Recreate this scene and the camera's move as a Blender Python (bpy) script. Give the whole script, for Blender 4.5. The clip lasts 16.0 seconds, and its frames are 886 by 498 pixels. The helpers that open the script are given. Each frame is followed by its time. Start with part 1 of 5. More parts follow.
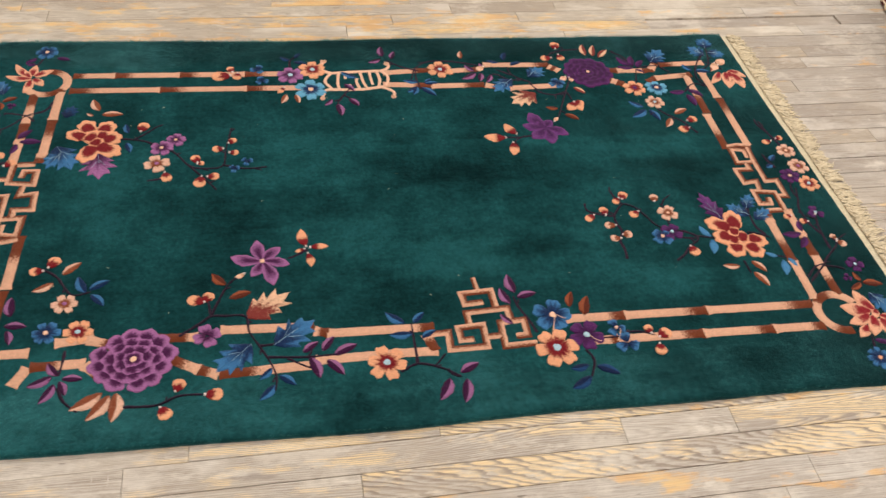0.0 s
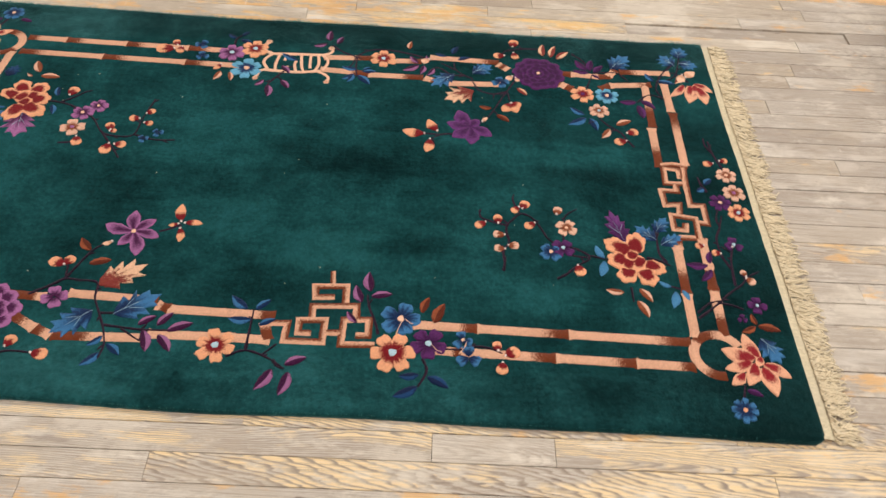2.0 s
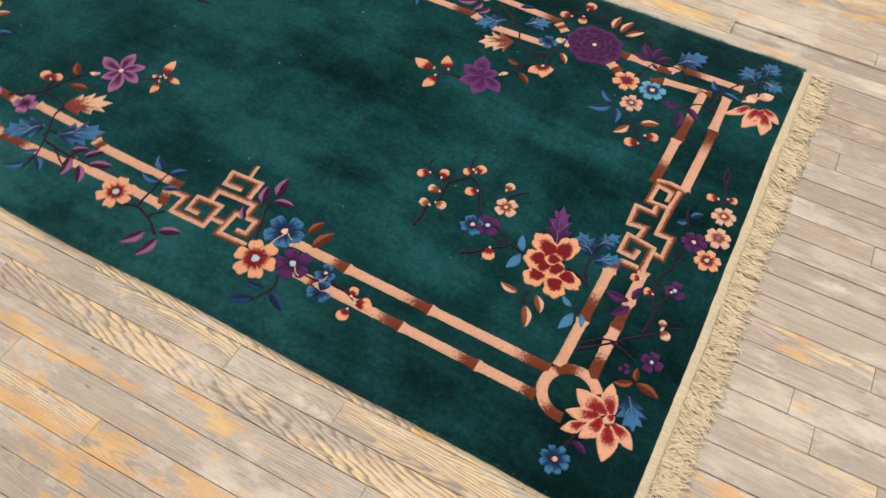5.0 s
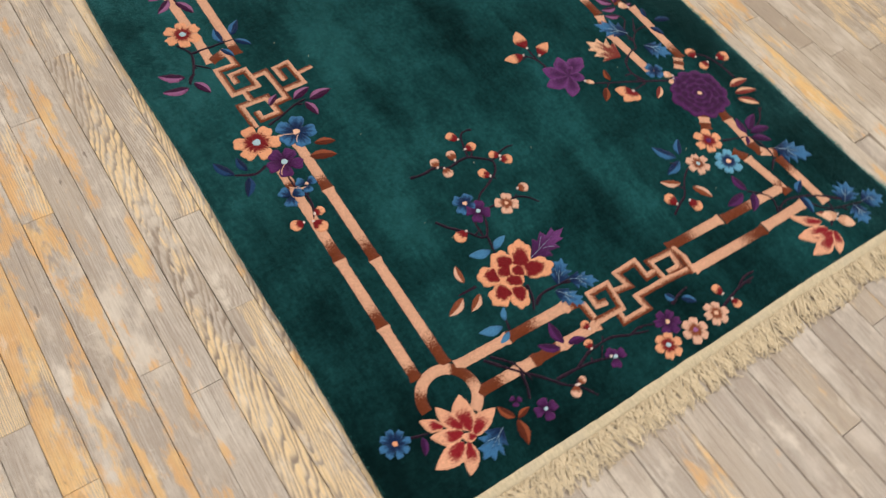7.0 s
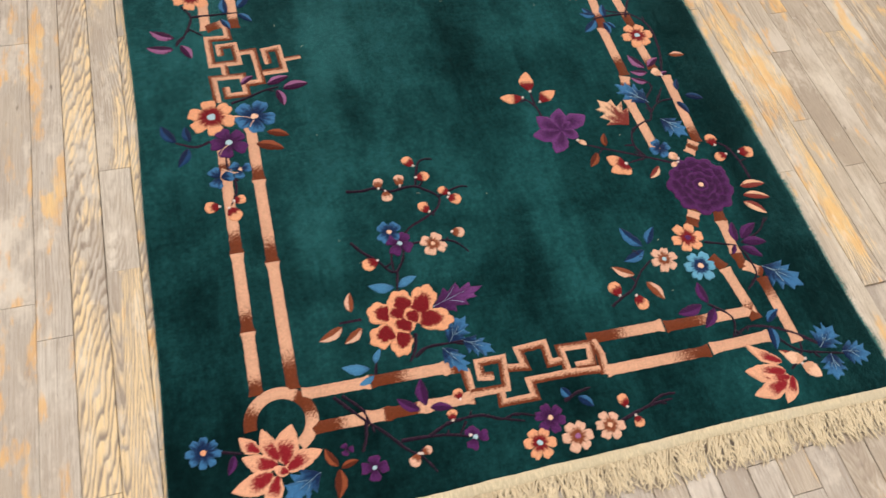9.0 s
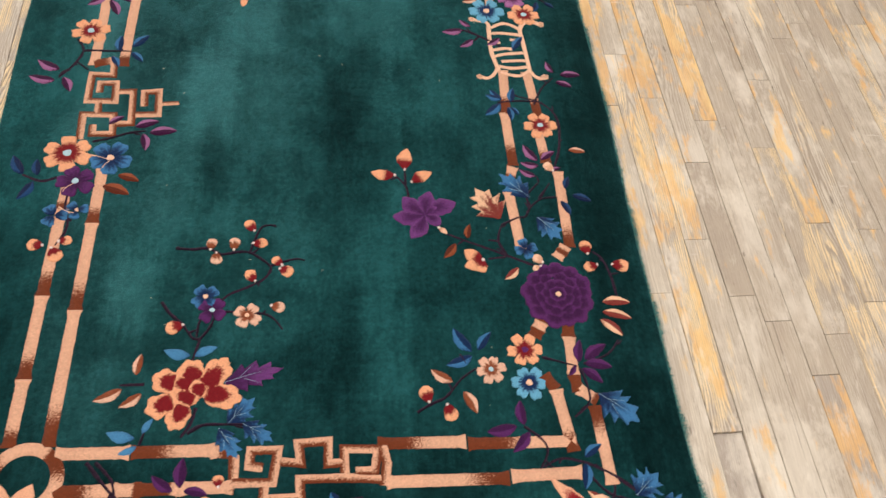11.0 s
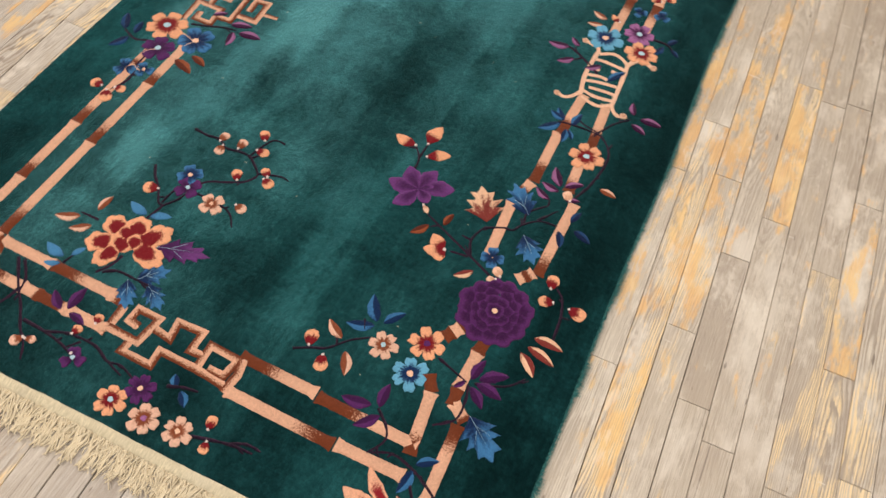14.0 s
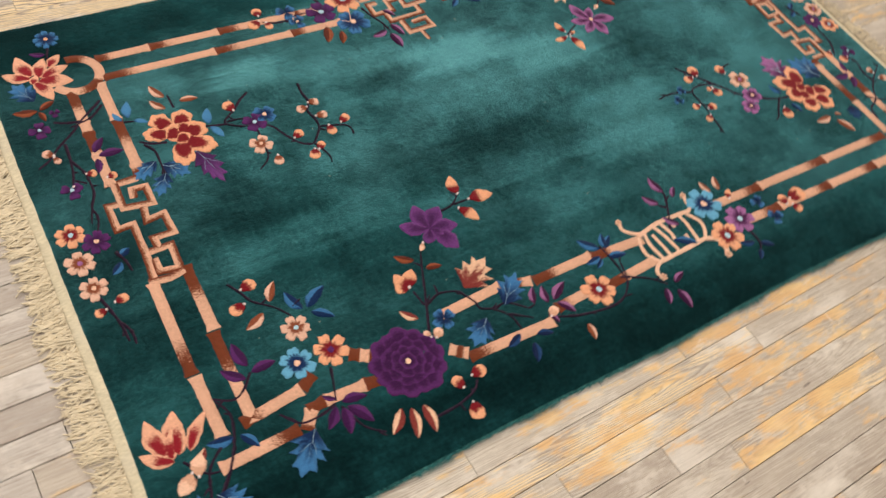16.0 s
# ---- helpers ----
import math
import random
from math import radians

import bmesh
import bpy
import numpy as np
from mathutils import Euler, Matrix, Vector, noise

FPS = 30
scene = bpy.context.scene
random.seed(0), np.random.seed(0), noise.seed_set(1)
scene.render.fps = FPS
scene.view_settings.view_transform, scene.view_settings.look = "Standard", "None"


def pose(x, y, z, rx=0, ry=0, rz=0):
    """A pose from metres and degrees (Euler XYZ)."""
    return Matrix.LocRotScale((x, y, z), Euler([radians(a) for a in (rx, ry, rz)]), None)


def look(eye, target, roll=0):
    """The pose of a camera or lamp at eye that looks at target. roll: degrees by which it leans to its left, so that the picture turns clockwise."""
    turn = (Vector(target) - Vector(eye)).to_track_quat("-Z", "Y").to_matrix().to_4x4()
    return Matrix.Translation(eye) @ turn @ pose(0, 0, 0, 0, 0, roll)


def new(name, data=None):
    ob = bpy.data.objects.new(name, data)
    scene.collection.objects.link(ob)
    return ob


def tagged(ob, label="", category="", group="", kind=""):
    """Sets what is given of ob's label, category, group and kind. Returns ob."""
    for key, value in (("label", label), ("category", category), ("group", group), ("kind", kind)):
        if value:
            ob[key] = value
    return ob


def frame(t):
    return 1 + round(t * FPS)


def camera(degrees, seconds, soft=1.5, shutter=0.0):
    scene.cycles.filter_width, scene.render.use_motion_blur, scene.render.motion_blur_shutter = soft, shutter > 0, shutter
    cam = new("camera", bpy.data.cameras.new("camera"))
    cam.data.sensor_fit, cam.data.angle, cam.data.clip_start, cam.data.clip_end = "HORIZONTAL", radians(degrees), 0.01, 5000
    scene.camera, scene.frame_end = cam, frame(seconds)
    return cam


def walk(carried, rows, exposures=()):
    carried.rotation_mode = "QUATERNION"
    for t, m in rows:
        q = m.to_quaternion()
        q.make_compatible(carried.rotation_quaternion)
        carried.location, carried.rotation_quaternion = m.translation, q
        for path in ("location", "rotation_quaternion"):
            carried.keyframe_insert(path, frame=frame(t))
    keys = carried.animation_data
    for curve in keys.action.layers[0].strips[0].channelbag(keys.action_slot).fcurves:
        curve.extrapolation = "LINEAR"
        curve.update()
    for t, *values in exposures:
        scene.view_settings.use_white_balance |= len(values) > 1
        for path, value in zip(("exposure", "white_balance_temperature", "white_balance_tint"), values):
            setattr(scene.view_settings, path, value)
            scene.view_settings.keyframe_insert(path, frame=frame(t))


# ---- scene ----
cam = camera(57.0, 16.0, shutter=0.5)
PATH = [
    (0, (-0.245, -1.442, 1.328), (0.067, -0.098, -0.119), 6.9),
    (0.5, (-0.12, -1.455, 1.336), (0.149, -0.11, -0.119), 6.9),
    (1, (0.055, -1.485, 1.347), (0.235, -0.143, -0.125), 6.4),
    (1.5, (0.208, -1.477, 1.353), (0.299, -0.133, -0.125), 4.9),
    (2, (0.301, -1.426, 1.343), (0.322, -0.086, -0.141), 4.4),
    (2.5, (0.393, -1.373, 1.346), (0.327, -0.051, -0.154), 4.0),
    (3, (0.514, -1.359, 1.347), (0.352, -0.071, -0.175), 3.7),
    (3.5, (0.673, -1.351, 1.358), (0.421, -0.105, -0.186), 3.4),
    (4, (0.784, -1.329, 1.347), (0.443, -0.128, -0.215), 2.9),
    (4.2, (0.812, -1.299, 1.341), (0.437, -0.119, -0.23), 2.9),
    (6.3, (1.182, -1.006, 1.307), (0.451, -0.151, -0.347), 8.6),
    (6.5, (1.203, -0.981, 1.305), (0.445, -0.162, -0.354), 9.4),
    (7, (1.249, -0.899, 1.332), (0.458, -0.15, -0.345), 12.7),
    (7.5, (1.261, -0.803, 1.34), (0.402, -0.107, -0.326), 15.3),
    (8, (1.296, -0.703, 1.342), (0.376, -0.112, -0.332), 15.8),
    (8.5, (1.353, -0.572, 1.328), (0.402, -0.076, -0.36), 14.9),
    (9, (1.348, -0.459, 1.319), (0.389, -0.02, -0.38), 12.5),
    (9.5, (1.3, -0.337, 1.336), (0.338, 0.083, -0.366), 10.8),
    (10, (1.299, -0.22, 1.335), (0.313, 0.176, -0.359), 11.0),
    (10.2, (1.306, -0.165, 1.349), (0.299, 0.205, -0.339), 12.1),
    (12.3, (1.28, 0.243, 1.346), (0.151, 0.303, -0.303), 6.3),
    (12.5, (1.272, 0.283, 1.348), (0.146, 0.284, -0.305), 5.7),
    (13, (1.282, 0.426, 1.348), (0.164, 0.252, -0.301), 5.6),
    (13.5, (1.308, 0.544, 1.333), (0.221, 0.249, -0.32), 6.2),
    (14, (1.281, 0.598, 1.313), (0.247, 0.218, -0.357), 6.9),
    (14.5, (1.208, 0.646, 1.308), (0.228, 0.161, -0.366), 8.0),
    (15, (1.144, 0.709, 1.316), (0.234, 0.112, -0.362), 10.2),
    (15.5, (1.086, 0.848, 1.317), (0.264, 0.106, -0.348), 12.6),
    (16, (1.021, 0.972, 1.337), (0.229, 0.095, -0.276), 15.4),
]
walk(cam, [(t, look(eye, target, roll)) for t, eye, target, roll in PATH], [(0, 0.02), (4, 0.0), (6.5, -0.12), (7, -0.15), (8.5, 0.0), (10, 0.1), (12.5, 0.02), (16, 0.0)])

# ---- world, lamps ----
world = bpy.data.worlds.new("world")
scene.world = world
world.use_nodes = True
world.node_tree.nodes["Background"].inputs[0].default_value = (0.9, 0.95, 1.0, 1)
world.node_tree.nodes["Background"].inputs[1].default_value = 0.3
scene.view_settings.exposure = 0.0


def ceiling_lamp(x, y, watts, sx, sy, colour):
    data = bpy.data.lights.new("ceiling_tube", "AREA")
    data.shape, data.size, data.size_y, data.energy, data.color = "RECTANGLE", sx, sy, watts, colour
    lamp = new("ceiling_tube_light", data)
    lamp.matrix_world = pose(x, y, 2.93)
    return lamp


LAMPS = ((-1.6, -1.6), (-1.6, 1.4), (1.4, -1.6), (1.4, 1.4), (3.2, 0.0))
for lx, ly in LAMPS:
    ceiling_lamp(lx, ly, 40.0, 1.2, 0.3, (1.0, 0.95, 0.89))


# ---- materials ----
def material(name, rough=0.6, spec=0.3):
    m = bpy.data.materials.new(name)
    m.use_nodes = True
    b = m.node_tree.nodes["Principled BSDF"]
    b.inputs["Roughness"].default_value = rough
    b.inputs["Specular IOR Level"].default_value = spec
    return m, m.node_tree, b


class Net:
    """Short names for adding and joining shader nodes."""

    def __init__(self, tree):
        self.tree = tree

    def put(self, socket, value):
        if isinstance(value, bpy.types.NodeSocket):
            self.tree.links.new(value, socket)
        else:
            socket.default_value = value

    def node(self, kind, out=0, **inputs):
        n = self.tree.nodes.new(kind)
        for key, value in inputs.items():
            self.put(n.inputs[key.replace("_", " ")], value)
        return n.outputs[out]

    def math(self, op, a, b=0.0, c=0.0, clamp=False):
        n = self.tree.nodes.new("ShaderNodeMath")
        n.operation, n.use_clamp = op, clamp
        for socket, value in zip(n.inputs, (a, b, c)):
            self.put(socket, value)
        return n.outputs[0]

    def vmath(self, op, a, b=(0, 0, 0)):
        n = self.tree.nodes.new("ShaderNodeVectorMath")
        n.operation = op
        self.put(n.inputs[0], a)
        self.put(n.inputs[1], b)
        return n.outputs[0]

    def length(self, a):
        n = self.tree.nodes.new("ShaderNodeVectorMath")
        n.operation = "LENGTH"
        self.put(n.inputs[0], a)
        return n.outputs["Value"]

    def mix(self, fac, a, b, blend="MIX"):
        n = self.tree.nodes.new("ShaderNodeMix")
        n.data_type, n.blend_type = "RGBA", blend
        self.put(n.inputs[0], fac)
        self.put(n.inputs[6], a if isinstance(a, bpy.types.NodeSocket) else (*a, 1))
        self.put(n.inputs[7], b if isinstance(b, bpy.types.NodeSocket) else (*b, 1))
        return n.outputs[2]

    def ramp(self, fac, lo, hi):
        n = self.tree.nodes.new("ShaderNodeMapRange")
        n.interpolation_type = "SMOOTHSTEP"
        self.put(n.inputs[0], fac)
        n.inputs[1].default_value, n.inputs[2].default_value = lo, hi
        return n.outputs[0]

    def noise(self, vector, scale, detail=3.0, rough=0.5):
        n = self.tree.nodes.new("ShaderNodeTexNoise")
        self.put(n.inputs["Vector"], vector)
        n.inputs["Scale"].default_value = scale
        n.inputs["Detail"].default_value = detail
        n.inputs["Roughness"].default_value = rough
        return n.outputs[0]

    def position(self):
        return self.tree.nodes.new("ShaderNodeNewGeometry").outputs["Position"]

    def stretch(self, vector, x, y, z):
        return self.vmath("MULTIPLY", vector, (x, y, z))

    def bump(self, height, strength, distance):
        n = self.tree.nodes.new("ShaderNodeBump")
        n.inputs["Strength"].default_value, n.inputs["Distance"].default_value = strength, distance
        self.put(n.inputs["Height"], height)
        return n.outputs[0]


def plain(name, colour, rough=0.7, vary=0.12, scale=6.0):
    m, tree, b = material(name, rough)
    n = Net(tree)
    v = n.noise(n.position(), scale, 5.0, 0.6)
    dark = tuple(c * (1 - vary) for c in colour)
    n.put(b.inputs["Base Color"], n.mix(v, dark, tuple(min(1, c * (1 + vary)) for c in colour)))
    n.put(b.inputs["Normal"], n.bump(n.noise(n.position(), 180.0, 2.0), 0.15, 0.002))
    return m


def woven(name, colour):
    """Plain-woven cotton: fine ribs across the band, matted and a little soiled."""
    m, tree, b = material(name, 0.95, 0.1)
    n = Net(tree)
    p = n.position()
    rib = n.noise(n.stretch(p, 60.0, 700.0, 1.0), 1.0, 2.0, 0.6)
    matted = n.noise(p, 45.0, 5.0, 0.7)
    soil = n.noise(p, 9.0, 4.0, 0.6)
    base = n.mix(n.ramp(rib, 0.35, 0.65), tuple(c * 0.72 for c in colour), tuple(c * 1.06 for c in colour))
    base = n.mix(n.math("MULTIPLY", n.ramp(matted, 0.48, 0.62), 0.35), base, tuple(c * 0.70 for c in colour))
    base = n.mix(n.math("MULTIPLY", n.ramp(soil, 0.50, 0.66), 0.30), base, (0.52, 0.47, 0.38))
    n.put(b.inputs["Base Color"], base)
    n.put(b.inputs["Normal"], n.bump(n.math("ADD", rib, matted), 0.5, 0.002))
    return m


def wood_floor():
    """Worn oak strips: grey-white wash over yellow and orange bare grain. Each strip's own colour says how bare (red),
    how rusty (green) and how pale (blue) it is, and its alpha how warm its pale tone is."""
    m, tree, b = material("worn_oak", 0.42, 0.4)
    n = Net(tree)
    geo = tree.nodes.new("ShaderNodeNewGeometry")
    info = tree.nodes.new("ShaderNodeObjectInfo")
    own = tree.nodes.new("ShaderNodeSeparateColor")
    n.put(own.inputs[0], info.outputs["Color"])
    seed = n.math("FRACT", n.math("ADD", info.outputs["Random"], geo.outputs["Random Per Island"]))
    seed2 = n.math("FRACT", n.math("MULTIPLY", seed, 37.7))
    comb = tree.nodes.new("ShaderNodeCombineXYZ")
    n.put(comb.inputs[0], n.math("MULTIPLY", seed, 57.0))
    n.put(comb.inputs[1], n.math("MULTIPLY", seed2, 31.0))
    p = n.vmath("ADD", geo.outputs["Position"], comb.outputs[0])
    sep = tree.nodes.new("ShaderNodeSeparateXYZ")
    n.put(sep.inputs[0], geo.outputs["Position"])
    # growth rings cut at a shallow angle: long slanting lines, here and there an arch
    zebra = n.math("SUBTRACT", n.ramp(own.outputs[0], 0.66, 0.71), n.ramp(own.outputs[0], 0.74, 0.79))
    slow = n.math("SUBTRACT", n.noise(n.stretch(p, 1.1, 0.8, 1.0), 1.0, 1.0), 0.5)
    across = n.math("SUBTRACT", n.math("PINGPONG", n.math("ADD", sep.outputs[1], n.math("MULTIPLY", seed2, 7.0)), 0.13), 0.03)
    depth = n.math("MULTIPLY", slow, n.math("ADD", 0.26, n.math("MULTIPLY", zebra, 0.16)))
    radius = n.math("SQRT", n.math("ADD", n.math("MULTIPLY", across, across), n.math("MULTIPLY", depth, depth)))
    wave = n.math("MULTIPLY", n.noise(n.stretch(p, 4.5, 26.0, 1.0), 1.0, 3.0, 0.5), n.math("ADD", 0.013, n.math("MULTIPLY", zebra, 0.046)))
    waver = n.math("MULTIPLY", n.noise(n.stretch(p, 22.0, 130.0, 1.0), 1.0, 2.0, 0.6), 0.0035)
    slant = n.math("ADD", sep.outputs[1], n.math("MULTIPLY", sep.outputs[0], 0.24))
    radius = n.math("ADD", n.math("MULTIPLY", radius, n.math("SUBTRACT", 1.0, zebra)), n.math("MULTIPLY", slant, zebra))
    rings = n.math("ADD", n.math("ADD", radius, wave), waver)
    pitch = n.math("SUBTRACT", n.math("ADD", 210.0, n.math("MULTIPLY", seed2, 110.0)), n.math("MULTIPLY", zebra, 165.0))
    saw = n.math("FRACT", n.math("MULTIPLY", rings, pitch))
    grain = n.math("MULTIPLY", n.ramp(saw, 0.30, 0.80), n.math("SUBTRACT", 1.0, n.ramp(saw, 0.86, 1.0)))
    fibre = n.noise(n.stretch(p, 9.0, 520.0, 1.0), 1.0, 4.0, 0.7)
    streak = n.ramp(n.noise(n.stretch(p, 1.8, 190.0, 1.0), 1.0, 4.0, 0.7), 0.47, 0.60)
    pore = n.ramp(n.noise(n.stretch(p, 22.0, 800.0, 1.0), 1.0, 2.0, 0.6), 0.58, 0.68)
    blotch = n.noise(n.stretch(p, 5.0, 14.0, 1.0), 1.0, 6.0, 0.70)
    wash = n.noise(n.stretch(p, 2.6, 10.0, 1.0), 1.0, 6.0, 0.70)
    figured = n.ramp(n.noise(n.stretch(p, 1.4, 4.0, 1.0), 1.0, 3.0), 0.42, 0.58)
    milk = n.ramp(n.noise(n.stretch(n.vmath("ADD", p, (4.4, 1.7, 0.0)), 3.4, 9.0, 1.0), 1.0, 6.0, 0.68), 0.50, 0.66)
    # washed wood, between pale and taupe
    warm = info.outputs["Alpha"]
    pale = n.mix(own.outputs[2], n.mix(warm, (0.362, 0.316, 0.280), (0.42, 0.342, 0.262)), n.mix(warm, (0.625, 0.580, 0.530), (0.67, 0.590, 0.475)))
    pale = n.mix(n.ramp(blotch, 0.32, 0.62), n.mix(0.35, pale, (0.36, 0.285, 0.225)), pale)
    weak = n.math("SUBTRACT", 1.0, n.math("MULTIPLY", milk, 0.7))
    line = n.math("ADD", n.math("MULTIPLY", n.ramp(own.outputs[0], 0.3, 0.7), 0.28), n.math("ADD", 0.14, n.math("MULTIPLY", figured, 0.30)))
    line = n.math("ADD", line, n.math("MULTIPLY", zebra, 0.36))
    base = n.mix(n.math("MULTIPLY", n.math("MULTIPLY", grain, line), weak), pale, (0.235, 0.18, 0.14))
    base = n.mix(n.math("MULTIPLY", n.math("MULTIPLY", n.ramp(fibre, 0.44, 0.60), 0.44), weak), base, (0.28, 0.225, 0.18))
    base = n.mix(n.math("MULTIPLY", n.math("MULTIPLY", streak, 0.40), weak), base, (0.31, 0.25, 0.205))
    base = n.mix(n.math("MULTIPLY", pore, 0.45), base, (0.17, 0.13, 0.10))
    base = n.mix(n.math("MULTIPLY", milk, n.math("ADD", 0.40, n.math("MULTIPLY", n.ramp(own.outputs[1], 0.55, 0.72), 0.28))), base, (0.72, 0.66, 0.595))
    # scuffed grey patches that run across the strips
    scuff = n.noise(n.stretch(geo.outputs["Position"], 2.6, 4.2, 1.0), 1.0, 7.0, 0.72)
    base = n.mix(n.math("MULTIPLY", n.ramp(scuff, 0.51, 0.60), 0.40), base, (0.43, 0.358, 0.285))
    base = n.mix(n.math("MULTIPLY", n.ramp(scuff, 0.47, 0.38), 0.42), base, (0.73, 0.665, 0.58))
    # bare yellow wood between the rings, in ragged patches
    place = n.ramp(n.math("ADD", wash, n.math("MULTIPLY", n.math("SUBTRACT", own.outputs[0], 0.5), 0.42)), 0.54, 0.61)
    yellow = n.mix(n.ramp(fibre, 0.3, 0.7), (0.84, 0.64, 0.37), (0.76, 0.55, 0.28))
    base = n.mix(n.math("MULTIPLY", place, n.math("SUBTRACT", 0.80, n.math("MULTIPLY", n.math("MAXIMUM", grain, n.math("MULTIPLY", streak, 0.7)), 0.80))), base, yellow)
    other = n.noise(n.stretch(p, 5.5, 17.0, 3.0), 1.3, 6.0, 0.66)
    rust = n.ramp(n.math("ADD", other, n.math("MULTIPLY", n.math("SUBTRACT", own.outputs[1], 0.5), 0.36)), 0.545, 0.66)
    rust = n.math("MULTIPLY", rust, n.math("SUBTRACT", 0.86, n.math("MULTIPLY", n.ramp(fibre, 0.40, 0.66), 0.26)))
    base = n.mix(rust, base, n.mix(n.ramp(n.math("ADD", blotch, n.math("MULTIPLY", warm, 0.10)), 0.46, 0.70), n.mix(grain, (0.70, 0.405, 0.155), (0.60, 0.345, 0.14)), (0.78, 0.53, 0.225)))
    # dark dents and stains
    dents = n.ramp(n.noise(n.stretch(p, 16.0, 70.0, 1.0), 1.0, 3.0), 0.70, 0.74)
    base = n.mix(n.math("MULTIPLY", dents, 0.7), base, (0.13, 0.10, 0.08))
    stain = n.ramp(n.noise(n.stretch(p, 5.0, 26.0, 2.0), 1.0, 4.0, 0.6), 0.64, 0.74)
    base = n.mix(n.math("MULTIPLY", stain, 0.5), base, (0.22, 0.175, 0.15))
    # long cracks and dirt in the grain
    crack = n.ramp(n.noise(n.stretch(p, 2.2, 210.0, 1.0), 1.0, 3.0, 0.55), 0.655, 0.70)
    base = n.mix(n.math("MULTIPLY", crack, 0.62), base, (0.15, 0.115, 0.095))
    # chalky smears
    smear = n.noise(n.stretch(n.vmath("ADD", p, (9.1, 3.3, 0.0)), 11.0, 30.0, 1.0), 1.0, 5.0, 0.72)
    base = n.mix(n.math("MULTIPLY", n.ramp(smear, 0.55, 0.66), 0.34), base, (0.76, 0.70, 0.62))
    # pale scratches
    scratch = n.ramp(n.noise(n.stretch(p, 90.0, 9.0, 1.0), 1.0, 2.0, 0.5), 0.745, 0.76)
    base = n.mix(n.math("MULTIPLY", scratch, 0.5), base, (0.75, 0.70, 0.64))
    n.put(b.inputs["Base Color"], base)
    n.put(b.inputs["Roughness"], n.math("ADD", 0.30, n.math("MULTIPLY", blotch, 0.35)))
    relief = n.math("ADD", n.math("MULTIPLY", grain, -0.5), n.math("MULTIPLY", fibre, -0.6))
    n.put(b.inputs["Normal"], n.bump(relief, 0.3, 0.0014))
    return m


def pile(name, dark, light, sheen=0.22, cloud=0.3, soft=0.0):
    """Cut wool pile. The mesh's "tone" runs from the dark dye to the light one, speckled where the two meet."""
    m, tree, b = material(name, 0.95, 0.05)
    n = Net(tree)
    tone = tree.nodes.new("ShaderNodeAttribute")
    tone.attribute_name = "tone"
    p = n.position()
    tuft = n.noise(p, 620.0, 2.0, 0.7)
    knot = n.noise(p, 260.0, 2.0, 0.6)
    speck = n.noise(p, 420.0, 1.0, 0.5)
    t = n.math("ADD", tone.outputs["Fac"], n.math("MULTIPLY", n.math("SUBTRACT", speck, 0.5), 1.2 - 0.7 * soft))
    t = n.math("ADD", t, n.math("MULTIPLY", n.math("SUBTRACT", knot, 0.5), 0.5))
    colour = n.mix(n.ramp(t, 0.3 - 0.28 * soft, 0.7 + 0.28 * soft), dark, light)
    haze = n.noise(p, 14.0, 4.0, 0.6)
    shade = n.math("ADD", 1.0 - cloud * 0.5, n.math("MULTIPLY", haze, cloud))
    shade = n.math("MULTIPLY", shade, n.math("ADD", 0.58, n.math("MULTIPLY", tuft, 0.82)))
    shade = n.math("MULTIPLY", shade, n.math("ADD", 0.76, n.math("MULTIPLY", knot, 0.48)))
    n.put(b.inputs["Base Color"], n.vmath("SCALE", colour))
    n.put(tree.nodes[-1].inputs["Scale"], shade)
    b.inputs["Sheen Weight"].default_value = sheen
    b.inputs["Sheen Roughness"].default_value = 0.45
    n.put(b.inputs["Sheen Tint"], n.mix(0.35, colour, (1, 1, 1)))
    n.put(b.inputs["Normal"], n.bump(n.math("ADD", tuft, n.math("MULTIPLY", knot, 1.2)), 0.7, 0.003))
    return m


# brushed nap patches; their bright and dark sheen is painted into the wool colour
BRUSHED_SHEEN = (
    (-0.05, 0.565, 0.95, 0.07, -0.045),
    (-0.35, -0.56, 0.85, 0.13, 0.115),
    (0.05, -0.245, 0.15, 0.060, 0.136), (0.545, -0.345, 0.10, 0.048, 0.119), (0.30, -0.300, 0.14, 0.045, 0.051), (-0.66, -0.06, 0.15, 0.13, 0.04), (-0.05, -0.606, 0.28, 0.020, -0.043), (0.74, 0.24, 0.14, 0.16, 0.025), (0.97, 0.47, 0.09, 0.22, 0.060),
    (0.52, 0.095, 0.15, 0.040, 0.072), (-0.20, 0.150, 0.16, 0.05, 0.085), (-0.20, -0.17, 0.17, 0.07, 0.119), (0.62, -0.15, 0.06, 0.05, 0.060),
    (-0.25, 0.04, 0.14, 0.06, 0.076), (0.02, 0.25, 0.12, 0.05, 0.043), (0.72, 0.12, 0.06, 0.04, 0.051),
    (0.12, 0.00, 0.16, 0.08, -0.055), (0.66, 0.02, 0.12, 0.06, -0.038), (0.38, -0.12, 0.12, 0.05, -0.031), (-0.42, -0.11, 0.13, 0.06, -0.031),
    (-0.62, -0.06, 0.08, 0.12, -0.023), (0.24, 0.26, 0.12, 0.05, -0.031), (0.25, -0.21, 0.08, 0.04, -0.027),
)


